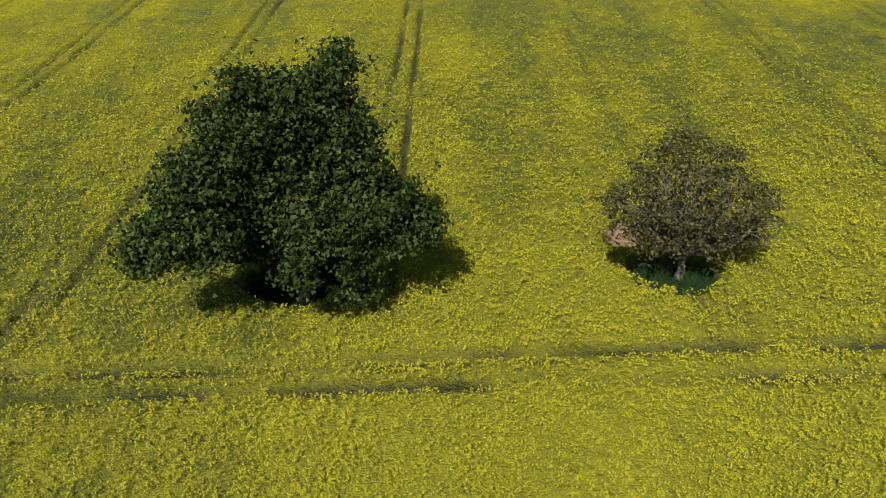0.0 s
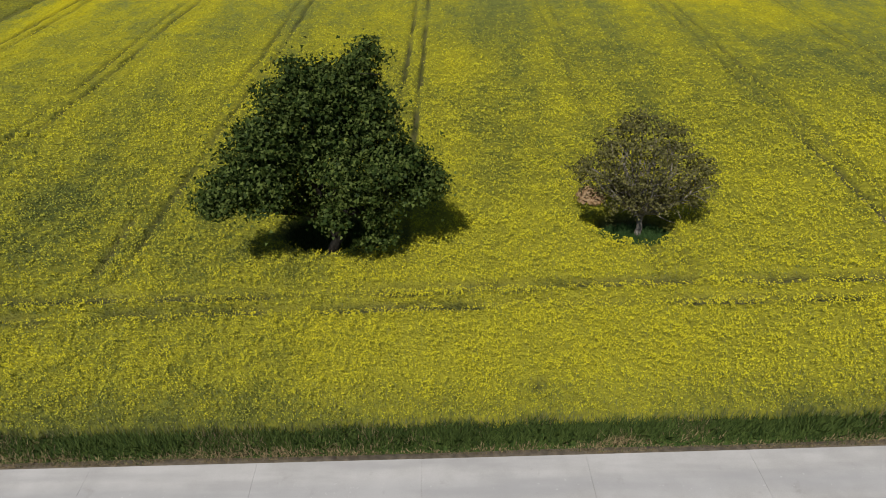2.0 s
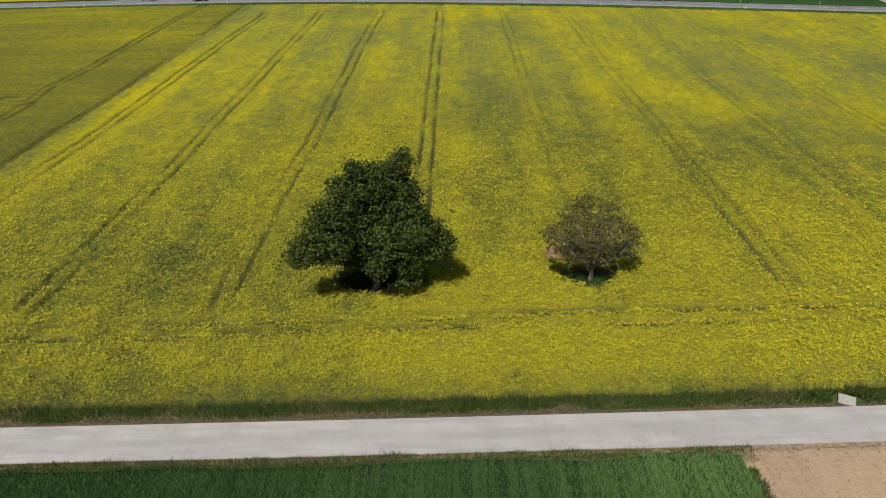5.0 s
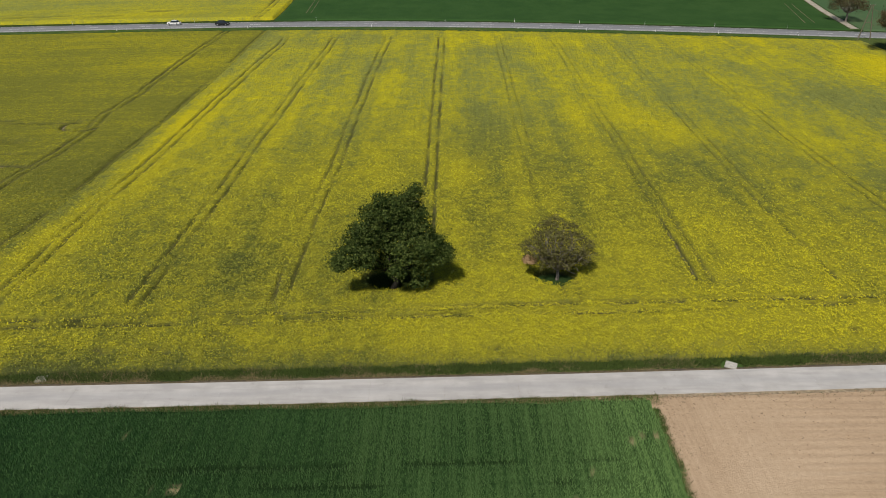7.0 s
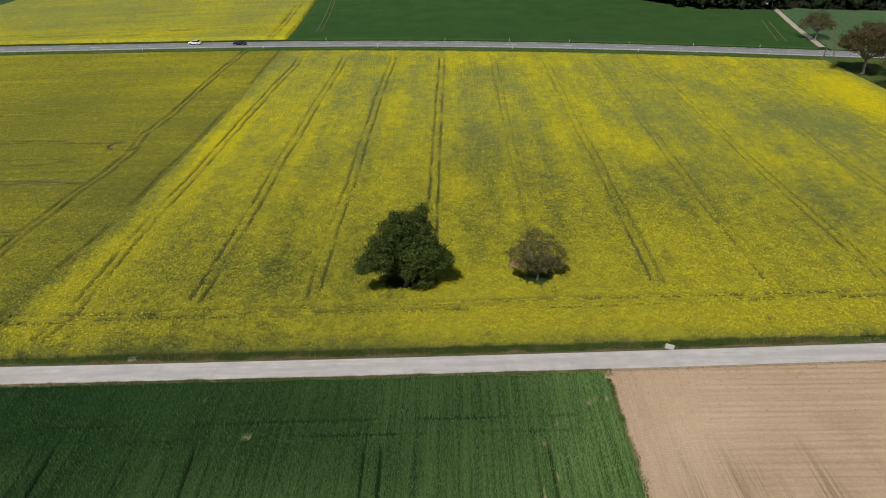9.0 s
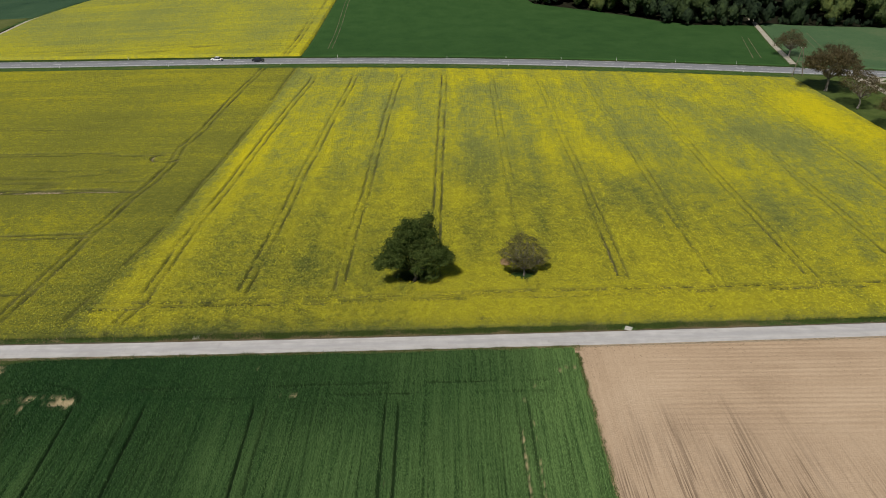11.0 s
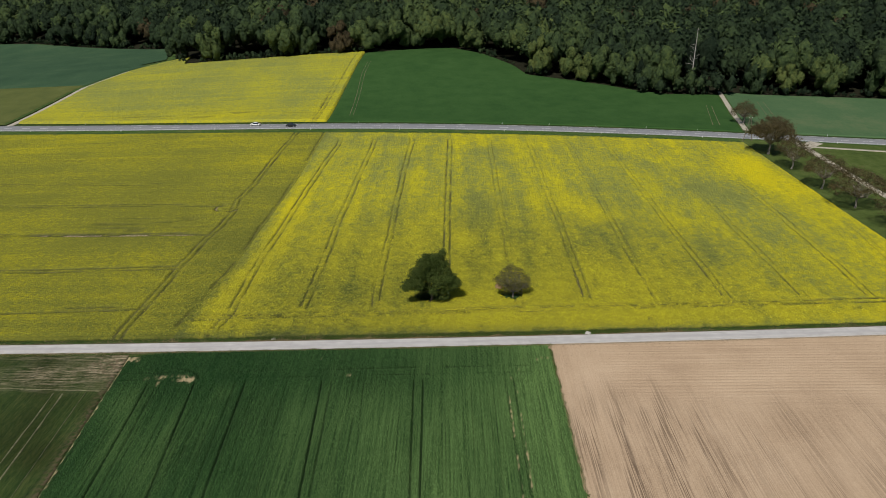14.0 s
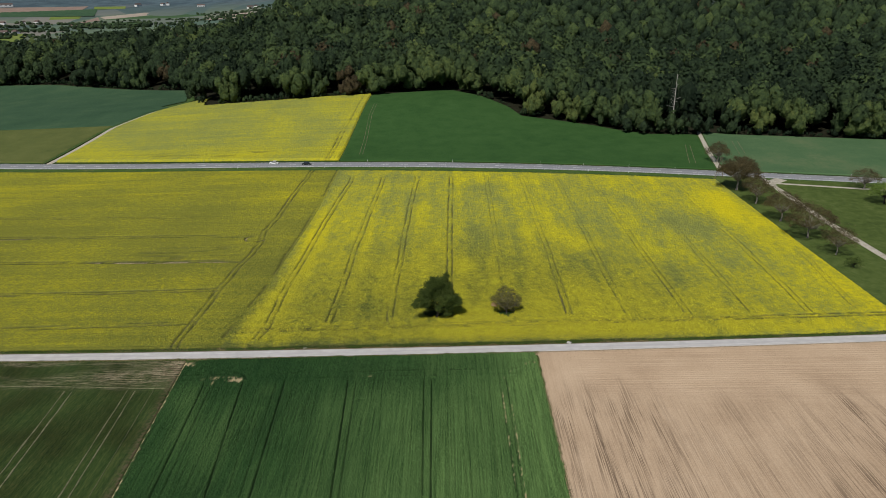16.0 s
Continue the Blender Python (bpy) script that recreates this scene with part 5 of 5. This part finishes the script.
def rape_plants(name, box, inside, top, bloom, gap, cover, heads, seed, label, speckle):
    """Plants with a loose dome of flower clusters and leaves, thinning out into the canopy with the distance."""
    r = np.random.default_rng(seed)
    eye = (0, -2, 20)

    def reach(a, b):
        return 0.078 * (plant_size(a, b, eye, 1.0) / 30) ** 0.9

    x, y = scatter(*box, lambda a, b: cover * smooth(110, 42, plant_size(a, b, eye, 1.0)) / (3.14 * reach(a, b) ** 2), r)
    keep = inside(x, y)
    x, y = x[keep], y[keep]
    g = np.maximum(gap(x, y), near_trees(x, y))
    stand = 0.42 + 0.78 * smooth(0.32, 0.64, 0.6 * vnoise(x * 1.5, y * 1.5, 303) + 0.4 * vnoise(x * 0.55, y * 0.55, 304))
    keep = r.uniform(0, 1, len(x)) < stand * (1 - np.minimum(1, g * 1.5))
    x, y = x[keep], y[keep]
    wide = reach(x, y) * r.uniform(0.7, 1.35, len(x))
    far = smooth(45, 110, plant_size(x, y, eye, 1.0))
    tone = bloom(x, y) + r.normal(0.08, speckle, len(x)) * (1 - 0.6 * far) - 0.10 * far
    tall = (top(x, y) / 0.73 * (0.78 + 0.30 * np.clip(tone, 0, 1)) + r.normal(0, 0.07, len(x)))
    k = r.poisson(heads, len(x)) + 2
    i = np.repeat(np.arange(len(x)), k)
    a, q = r.uniform(0, 2 * math.pi, len(i)), np.abs(r.normal(0, 0.75, len(i)))
    px, py = x[i] + wide[i] * q * np.cos(a), y[i] + wide[i] * q * np.sin(a)
    leafy = r.uniform(0, 1, len(i)) < 0.38 - 0.25 * np.clip(tone[i], 0, 1)
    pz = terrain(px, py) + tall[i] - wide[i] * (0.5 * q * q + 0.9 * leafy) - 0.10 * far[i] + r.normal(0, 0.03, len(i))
    n = np.stack([0.9 * q * np.cos(a) + r.normal(0, 0.5, len(i)), 0.9 * q * np.sin(a) + r.normal(0, 0.5, len(i)), np.full(len(i), 0.8)], 1)
    v, f, m = leaf_tris(np.stack([px, py, pz], 1), n, 0.42 * wide[i] * (1 - 0.35 * far[i]), 0.15, r)
    me = fast_mesh(name, v, f, normals=0.75 * m + (0, 0, 0.35))
    head = np.where(leafy, r.uniform(0.0, 0.12, len(i)), np.clip(tone[i] + r.normal(0.0, 0.07, len(i)), 0.12, 1))
    paint(me, "bloom", np.repeat(head, 3))
    return thing(name, me, M_TUFT, label, "crop plants", "stuff")


def blades(name, x, y, z, height, width, material, r, label, category, lean=0.35, tone=None, soft=0.0):
    """Upright narrow blades of grass or cereal, one triangle each."""
    n = len(x)
    a = r.uniform(-0.5 * math.pi, 0.5 * math.pi, n)
    w = width * r.uniform(0.6, 1.4, n)
    h = height * r.uniform(0.6, 1.3, n)
    base = np.stack([x, y, z], 1)
    side = np.stack([np.cos(a) * w, np.sin(a) * w, 0 * a], 1)
    tip = base + np.stack([r.normal(0, lean, n) * h, r.normal(0, lean, n) * h, h], 1)
    v = np.stack([base - side, base + side, tip], 1).reshape(-1, 3)
    up = None
    if soft > 0:
        face = np.stack([np.sin(a), -np.cos(a), 0 * a], 1)
        up = np.repeat((1 - soft) * face + np.array((0, 0, soft)), 3, axis=0)
    me = fast_mesh(name, v, np.arange(3 * n).reshape(n, 3), normals=up)
    if tone is not None:
        paint(me, "bloom", np.repeat(tone, 3))
    return thing(name, me, material, label, category, "stuff")


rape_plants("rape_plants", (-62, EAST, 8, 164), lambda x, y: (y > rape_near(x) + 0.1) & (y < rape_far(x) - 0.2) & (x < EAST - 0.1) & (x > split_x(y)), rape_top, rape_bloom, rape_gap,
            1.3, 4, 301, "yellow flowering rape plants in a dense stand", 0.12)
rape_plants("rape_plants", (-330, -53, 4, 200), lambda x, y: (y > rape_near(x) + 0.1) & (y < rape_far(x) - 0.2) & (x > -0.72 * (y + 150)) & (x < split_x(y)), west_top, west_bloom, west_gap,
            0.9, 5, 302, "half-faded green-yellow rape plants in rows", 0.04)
rb = np.random.default_rng(310)
def wheat_eye(x, y):
    return np.sqrt(x * x * 0.5 + (30 + 0.42 * np.maximum(0, 4 - y)) ** 2)


wx, wy = scatter(-68, WHEAT_EAST + 0.4, -118, 8, lambda x, y: (1.0 + 0.85 * smooth(-16, -6, y)) / (0.42 * 0.0013 * wheat_eye(x, y)), rb)
keep = (wy < wheat_far(wx) - 0.05) & (wx > wheat_west(wy) + 0.2) & (wx < wheat_east(wy) + 0.1 * rb.normal(0, 1, len(wx))) & (np.abs(wx) < 0.72 * (wy + 150))
keep &= rb.uniform(0, 1, len(wx)) > np.maximum(wheat_gap(wx, wy), wheat_bare(wx, wy)) * 1.2
keep &= rb.uniform(0, 1, len(wx)) < 0.5 + 0.5 * smooth(0.3, 0.65, vnoise(wx * 3.3, wy * 0.14, 312))
wx, wy = wx[keep], wy[keep]
blades("wheat_plants", wx, wy, terrain(wx, wy) + wheat_top(wx, wy) * 0.6, 0.40, 0.0012 * wheat_eye(wx, wy), M_WHEATBLADE, rb, "upright green wheat blades", "crop plants", 0.22, wheat_light(wx, wy), 0.4)

# verges of the lane
vx = np.r_[rb.uniform(-45, 45, 46000), rb.uniform(-130, 118, 36000)]
side = rb.uniform(0, 1, len(vx))
vy = lane_y(vx) + 1.75 + 1.7 * side
side = np.clip(side + 0.35 * (fbm(vx * 0.5, 0 * vx, 323) - 0.5), 0, 1.15)
vy = lane_y(vx) + 1.72 + 1.7 * side
tall = smooth(0.1, 0.5, side) * (0.2 + 1.2 * fbm(vx * 0.6, side * 2.0, 321))
vx, vy, side, tall = (q[np.hypot((vx - 25.4) / 1.2, vy - 10.0) > 0.9] for q in (vx, vy, side, tall))
dry = rb.uniform(0, 1, len(vx)) < 0.8 * smooth(0.38, 0.13, side + 0.5 * (fbm(vx * 0.3, 0 * vx, 325) - 0.5)) + 0.2 * smooth(0.5, 0.7, fbm(vx * 0.2, 0 * vx, 322)) + 0.25 * smooth(0.85, 1.0, side)
for m, mask, text in ((M_GRASSBLADE, ~dry, "tall green grass between lane and rape field"), (M_DRYBLADE, dry, "dry tan grass at the edge of the lane")):
    blades("verge_grass", vx[mask], vy[mask], 0 * vx[mask], 0.10 + 0.42 * tall[mask], 0.030 + 0 * vx[mask], m, rb, text, "grass", 0.45, None, 0.6)
vx = np.r_[rb.uniform(-140, 60, 50000), rb.uniform(-45, 18, 30000)]
vx = vx[(vx < WHEAT_EAST + 0.8) | (rb.uniform(0, 1, len(vx)) < 0.04)]
vy = lane_y(vx) - 1.7 - rb.uniform(0, 1, len(vx)) ** 1.2 * 1.3
dry = rb.uniform(0, 1, len(vx)) < 0.28
for m, mask, text in ((M_GRASSBLADE, ~dry, "short green grass between lane and wheat"), (M_DRYBLADE, dry, "dry grass stalks beside the lane")):
    blades("verge_grass", vx[mask], vy[mask], 0 * vx[mask], 0.08 + 0.34 * fbm(vx[mask] * 0.7, vy[mask] * 0.9, 324) ** 1.3, 0.024 + 0 * vx[mask], m, rb, text, "grass", 0.45, None, 0.6)
# ragged grass where the wheat meets the bare soil
vy = rb.uniform(0, 1, 9000) ** 1.6 * -70 + 4
vx = wheat_east(vy) + rb.normal(0.05, 0.22, len(vy))
for m, mask, text in ((M_GRASSBLADE, vx < 99, "ragged grass between wheat and bare soil"),):
    blades("verge_grass", vx[mask], vy[mask], 0.05 + 0 * vx[mask], 0.16 + 0.2 * fbm(vy[mask] * 0.8, 0 * vy[mask], 326), 0.03 + 0 * vx[mask], m, rb, text, "grass", 0.5, None, 0.5)
# grass at the foot of the two trees
for (cx, cy), rx, ry, n, h, m in (((11.0, 25.6), 2.5, 1.5, 8000, 0.42, M_LUSH), ((-7.4, 26.4), 4.2, 2.4, 9000, 0.4, M_GRASSBLADE)):
    a, q = rb.uniform(0, 2 * math.pi, n), np.sqrt(rb.uniform(0, 1, n))
    gx, gy = cx + rx * q * np.cos(a), cy + ry * q * np.sin(a)
    blades("tree_foot_grass", gx, gy, 0 * gx, h + 0 * gx, 0.03 + 0 * gx, m, rb, "lush green grass at the foot of a tree", "grass")
# stalks showing at the edge of the rape and among the flowers
n = 60000
sx = np.r_[rb.uniform(-60, 60, n // 2), rb.uniform(-34, 34, n // 2)]
deep = np.r_[rb.uniform(0, 1, n // 2) ** 1.5 * 2.0, rb.uniform(0, 1, n // 2) * 14]
sy = rape_near(sx) + 0.02 + deep
ok = (rape_gap(sx, sy) < 0.4) & (near_trees(sx, sy) < 0.1)
sx, sy = sx[ok], sy[ok]
blades("rape_stalks", sx, sy, 0 * sx, rape_top(sx, sy) * 1.35, 0.022 + 0 * sx, M_STALK, rb, "grey-green rape stalks along the edge of the crop", "crop plants", 0.15, None, 0.3)
# stones and clods at the edge of the bare soil
n = 2600
cx = WHEAT_EAST + 0.3 + rb.uniform(0, 1, n) ** 1.8 * 70
cy = lane_y(cx) - 1.9 - rb.uniform(0, 1, n) ** 2.2 * 9
d = sphere_points(n * 6, rb).reshape(n, 6, 3)
d = np.array([(1, 0, 0), (-1, 0, 0), (0, 1, 0), (0, -1, 0), (0, 0, 1), (0, 0, -1)])[None] + 0.35 * d
size = 0.025 + 0.10 * rb.uniform(0, 1, n) ** 3
v = np.stack([cx, cy, 0.07 + 0 * cx], 1)[:, None] + d * size[:, None, None] * (1, 1, 0.7)
f = np.array([(0, 2, 4), (2, 1, 4), (1, 3, 4), (3, 0, 4), (2, 0, 5), (1, 2, 5), (3, 1, 5), (0, 3, 5)])[None] + (np.arange(n) * 6)[:, None, None]
thing("soil_clods", fast_mesh("soil_clods", v.reshape(-1, 3), f.reshape(-1, 3)), M_SOIL_CLOD, "loose brown clods along the edge of the soil", "clods", "stuff")


# ---- small things ----
def box(w, d, h, at=(0, 0, 0), bevel=0.02, taper=1.0):
    bm = bmesh.new()
    bmesh.ops.create_cube(bm, size=1.0, matrix=Matrix.Translation(at) @ Matrix.Diagonal((w, d, h, 1)))
    if taper != 1.0:
        top = max(v.co.z for v in bm.verts)
        for v in bm.verts:
            if abs(v.co.z - top) < 1e-5:
                v.co.x, v.co.y = at[0] + (v.co.x - at[0]) * taper, at[1] + (v.co.y - at[1]) * taper
    if bevel:
        bmesh.ops.bevel(bm, geom=list(bm.edges), offset=bevel, segments=2, affect="EDGES")
    return bm


def rod(radius, length, at, axis="Z", sides=16, taper=1.0):
    bm = bmesh.new()
    turn = {"Z": Matrix.Identity(4), "X": Matrix.Rotation(radians(90), 4, "Y"), "Y": Matrix.Rotation(radians(90), 4, "X")}[axis]
    bmesh.ops.create_cone(bm, cap_ends=True, segments=sides, radius1=radius, radius2=radius * taper, depth=length, matrix=Matrix.Translation(at) @ turn)
    return bm


def culvert(at, turn, w, d, label):
    root = empty("culvert_inlet", (*at, 0.0), label, "culvert", turn=turn)
    part("headwall", box(w, 0.14, 0.12, (0, -d / 2, 0.05), 0.02), M_PALECONC, root)
    part("cover_slab", box(w, d, 0.07, (0, 0, 0.13), 0.02), M_PALECONC, root, "pale concrete slab").rotation_euler = (radians(3), 0, 0)
    part("side_wall", box(0.12, d * 0.9, 0.14, (-w / 2 + 0.08, 0, 0.03), 0.015), M_PALECONC, root)
    part("side_wall", box(0.12, d * 0.9, 0.14, (w / 2 - 0.08, 0, 0.03), 0.015), M_PALECONC, root)


culvert((25.4, 10.15), -28, 1.05, 0.85, "pale concrete culvert cover in the lane verge")
culvert((-39.4, 9.0), 10, 1.0, 0.7, "small weathered concrete culvert in the lane verge")


def guide_post(at):
    root = empty("guide_post", (at[0], at[1], float(terrain(*at))), "white roadside guide post with black band", "guide post", "guide posts along the road")
    part("post", box(0.12, 0.10, 1.0, (0, 0, 0.5), 0.02, 0.85), M_WHITE, root)
    part("band", box(0.126, 0.106, 0.22, (0, 0, 0.80), 0.01, 0.97), M_BLACK, root, "black band")
    part("reflector", box(0.05, 0.012, 0.16, (0, -0.056, 0.80), 0.003), M_WHITE, root, "white reflector")
    return root


first = guide_post((19.8, float(road_y(19.8)) - 6.0))
for x in (-235, -190, -147, -104, -62, -24, 40, 60, 78, 100, 150, 172):
    y = float(road_y(x)) - 6.0
    copy_thing(first, pose(x, y, float(terrain(x, y))))
for x in (-170, -125, -83, -43, -2, 19.8, 40, 60, 81, 102, 152, 176):
    y = float(road_y(x)) + 6.2
    copy_thing(first, pose(x, y, float(terrain(x, y)), 0, 0, 180))


def car(at, turn, paint_mat, label):
    root = empty("car", (at[0], at[1], float(terrain(*at)) + 0.15), label, "car", "cars on the road", turn)
    bm = box(4.35, 1.76, 0.62, (0, 0, 0.55), 0.0)
    for v in bm.verts:
        if v.co.z > 0.6:
            v.co.y *= 0.94
            v.co.x *= 0.975
    bmesh.ops.bevel(bm, geom=list(bm.edges), offset=0.12, segments=3, affect="EDGES")
    body = part("body", bm, paint_mat, root)
    bm = box(2.5, 1.56, 0.56, (-0.2, 0, 1.12), 0.0)
    for v in bm.verts:
        if v.co.z > 1.2:
            v.co.x = -0.2 + (v.co.x + 0.2) * 0.68 - 0.12
            v.co.y *= 0.82
    bmesh.ops.bevel(bm, geom=list(bm.edges), offset=0.05, segments=2, affect="EDGES")
    part("window", bm, M_GLASS, root, "dark tinted glass")
    bm = box(1.62, 1.24, 0.06, (-0.32, 0, 1.42), 0.025)
    part("roof", bm, paint_mat, root)
    for sx in (-1.32, 1.36):
        for sy in (-0.80, 0.80):
            wheel = part("wheel", rod(0.32, 0.2, (sx, sy, 0.32), "Y", 20), M_BLACK, root, "black tyre")
            part("rim", rod(0.20, 0.215, (sx, sy, 0.32), "Y", 14), M_RIM, wheel, "silver rim")
    for sy in (-0.62, 0.62):
        part("headlight", box(0.08, 0.34, 0.14, (2.13, sy, 0.68), 0.02), M_WHITE, body)
        part("tail_light", box(0.06, 0.3, 0.16, (-2.14, sy, 0.72), 0.02), M_REDLAMP, body)
    return root


car((-71.5, float(road_y(-71.5)) - 0.6), -7, M_CARDARK, "dark saloon car driving on the main road")
car((-88.0, float(road_y(-88)) + 1.7), 172, M_CARWHITE, "white hatchback car driving on the main road")


def a_frame_pole():
    root = empty("utility_pole", (116.1, 156.6, float(terrain(116.1, 156.6))), "weathered wooden A-frame utility pole", "utility pole")
    for sx in (-1, 1):
        part("leg", limb_mesh("leg", [[(sx * 1.75, 0, -0.1, 0.15), (sx * 0.95, 0, 4.8, 0.13), (sx * 0.12, 0, 9.6, 0.11)]], 10), M_POLEWOOD, root)
    part("cross_brace", box(1.9, 0.12, 0.14, (0, 0, 4.9), 0.02), M_POLEWOOD, root)
    arm = part("cross_arm", box(1.5, 0.12, 0.12, (0, 0, 9.4), 0.02), M_POLEWOOD, root)
    for sx in (-0.6, 0.6):
        part("insulator", rod(0.06, 0.2, (sx, 0, 9.56), "Z", 10, 0.7), M_WHITE, arm, "white porcelain insulator")


a_frame_pole()


def dead_tree(at, h, seed):
    r = np.random.default_rng(seed)
    root = empty("dead_tree", (at[0], at[1], float(terrain(*at)) - 0.1), "bare bleached dead tree at the edge of the wood", "dead tree", "dead trees")
    paths = [[(0.4 * u, 0.2 * u, h * u, 0.32 - 0.22 * u) for u in np.linspace(0, 1, 9)]]
    for z in np.linspace(0.42, 0.97, 18):
        a, far = r.uniform(0, 2 * math.pi), h * 0.17 * (1.1 - 0.8 * z) * r.uniform(0.5, 1.4)
        paths.append(bent((0.4 * z, 0.2 * z, h * z), (far * math.cos(a), far * math.sin(a), h * z + far * r.uniform(0.1, 0.7)), 0.09, 0.03, r, 5, 0.1))
    part("trunk", limb_mesh("trunk", paths, 8), M_BLEACHED, root)


dead_tree(SNAG, 32, 1)
dead_tree((221, 262), 22, 2)


def house(at, turn, w, d, h, label):
    root = empty("house", (at[0], at[1], float(terrain(*at)) - 0.2), label, "house", "houses in the valley", turn)
    part("wall", box(w, d, h, (0, 0, h / 2), 0.05), M_WHITE, root)
    bm = bmesh.new()
    v = [bm.verts.new(p) for p in ((-w / 2 - 0.5, -d / 2 - 0.5, h), (w / 2 + 0.5, -d / 2 - 0.5, h), (w / 2 + 0.5, d / 2 + 0.5, h), (-w / 2 - 0.5, d / 2 + 0.5, h), (-w / 2 - 0.5, 0, h + d * 0.42), (w / 2 + 0.5, 0, h + d * 0.42))]
    for q in ((0, 1, 5, 4), (2, 3, 4, 5), (0, 4, 3), (1, 2, 5), (3, 2, 1, 0)):
        bm.faces.new([v[k] for k in q])
    part("roof", bm, M_ROOF, root)
    for k in range(3):
        part("window", box(w * 0.13, 0.1, h * 0.26, (w * (-0.3 + 0.3 * k), -d / 2 - 0.02, h * 0.55), 0.01), M_GLASS, root)


def valley_field(corners, material, label, lift=2.5):
    """A field of the valley between four corners."""
    c = np.array(corners, float)
    u, v = np.meshgrid(np.linspace(0, 1, 12), np.linspace(0, 1, 12))
    p = c[0] * ((1 - u) * (1 - v))[..., None] + c[1] * (u * (1 - v))[..., None] + c[2] * (u * v)[..., None] + c[3] * ((1 - u) * v)[..., None]
    z = terrain(p[..., 0], p[..., 1]) + lift
    thing("valley_field", fast_mesh("valley_field", np.concatenate([p, z[..., None]], 2).reshape(-1, 3), grid_faces(12, 12), True), material, label, "field", "structure")


valley_field(((-1342, 1986), (-1237, 1961), (-1080, 1640), (-1092, 1560)), M_PASTURE, "bright green pasture in the valley")
valley_field(((-236, 318), (-200.5, 318), (-187, 342), (-207, 405)), M_BLUEGREEN, "corner of the blue-green cereal field by the wood", 0.44)
valley_field(((-1423, 2538), (-1486, 2904), (-1271, 2493), (-1270, 2289)), M_STUBBLE, "tan ploughed field in the valley")
valley_field(((-1479, 2905), (-1246, 3321), (-1176, 3248), (-1410, 2808)), M_PALEFIELD, "long pale stubble strip in the valley")
valley_field(((-1410, 2808), (-1172, 3234), (-1024, 2989), (-1164, 2282)), M_VALLEYGREEN, "green cereal field in the valley")
valley_field(((-1082, 2845), (-788, 2755), (-655, 2260), (-959, 2603)), M_PALEFIELD, "pale tan field on the valley slope")
valley_field(((-1669, 2872), (-1563, 2914), (-1525, 2821), (-1622, 2768)), M_PASTURE, "light green pasture in the valley")
valley_field(((-1672, 3267), (-1541, 3313), (-1510, 3231), (-1626, 3168)), M_PASTURE, "light green pasture below the far woods")
valley_field(((-2030, 3123), (-1702, 3274), (-1672, 3157), (-1935, 2963)), M_STUBBLE, "brown field below the far woods")
valley_field(((-1942, 2975), (-1620, 3192), (-1518, 2937), (-1855, 2828)), M_BLUEGREEN, "blue-green cereal field in the valley")
for k, (hx, hy, w, h) in enumerate(((-1296, 1990, 20, 8), (-1340, 1998, 30, 6), (-2034, 3174, 60, 10), (-1493, 3338, 40, 9), (-1376, 3404, 34, 10), (-1390, 3380, 22, 9), (-1175, 3298, 36, 9), (-868, 3025, 26, 9), (-845, 3040, 20, 8), (-1628, 2605, 26, 8), (-1588, 2624, 24, 8), (-1687, 2559, 24, 8))):
    house((hx, hy), -30 + 37 * (k % 5), w, min(w * 0.65, 14), h, "white house with a dark pitched roof in the valley")
# hedges and copses of the valley
rv = np.random.default_rng(77)
TINY = [crown_shape(rv, 14, 1, 0.08, 0.38, 0.55, 0.45) for _ in range(4)]
cxs, cys = [], []
for k in range(46):
    az, far = radians(rv.uniform(-37, -14)), rv.uniform(1900, 3300)
    x0, y0, a = far * math.sin(az), -138 + far * math.cos(az), rv.uniform(-0.4, 0.4)
    m = int(rv.integers(10, 34))
    t = rv.uniform(-1, 1, m) * far * 0.05
    cxs.append(x0 + t * math.cos(a) + rv.normal(0, 9, m))
    cys.append(y0 + t * math.sin(a) + rv.normal(0, 9, m))
cxs, cys = np.concatenate(cxs), np.concatenate(cys)
thing("valley_trees", forest_mesh("valley_trees", cxs, cys, rv.uniform(9, 17, len(cxs)), rv.uniform(0.15, 0.5, len(cxs)), TINY, rv), M_WOOD, "distant hedges and copses in the valley", "trees", "stuff")
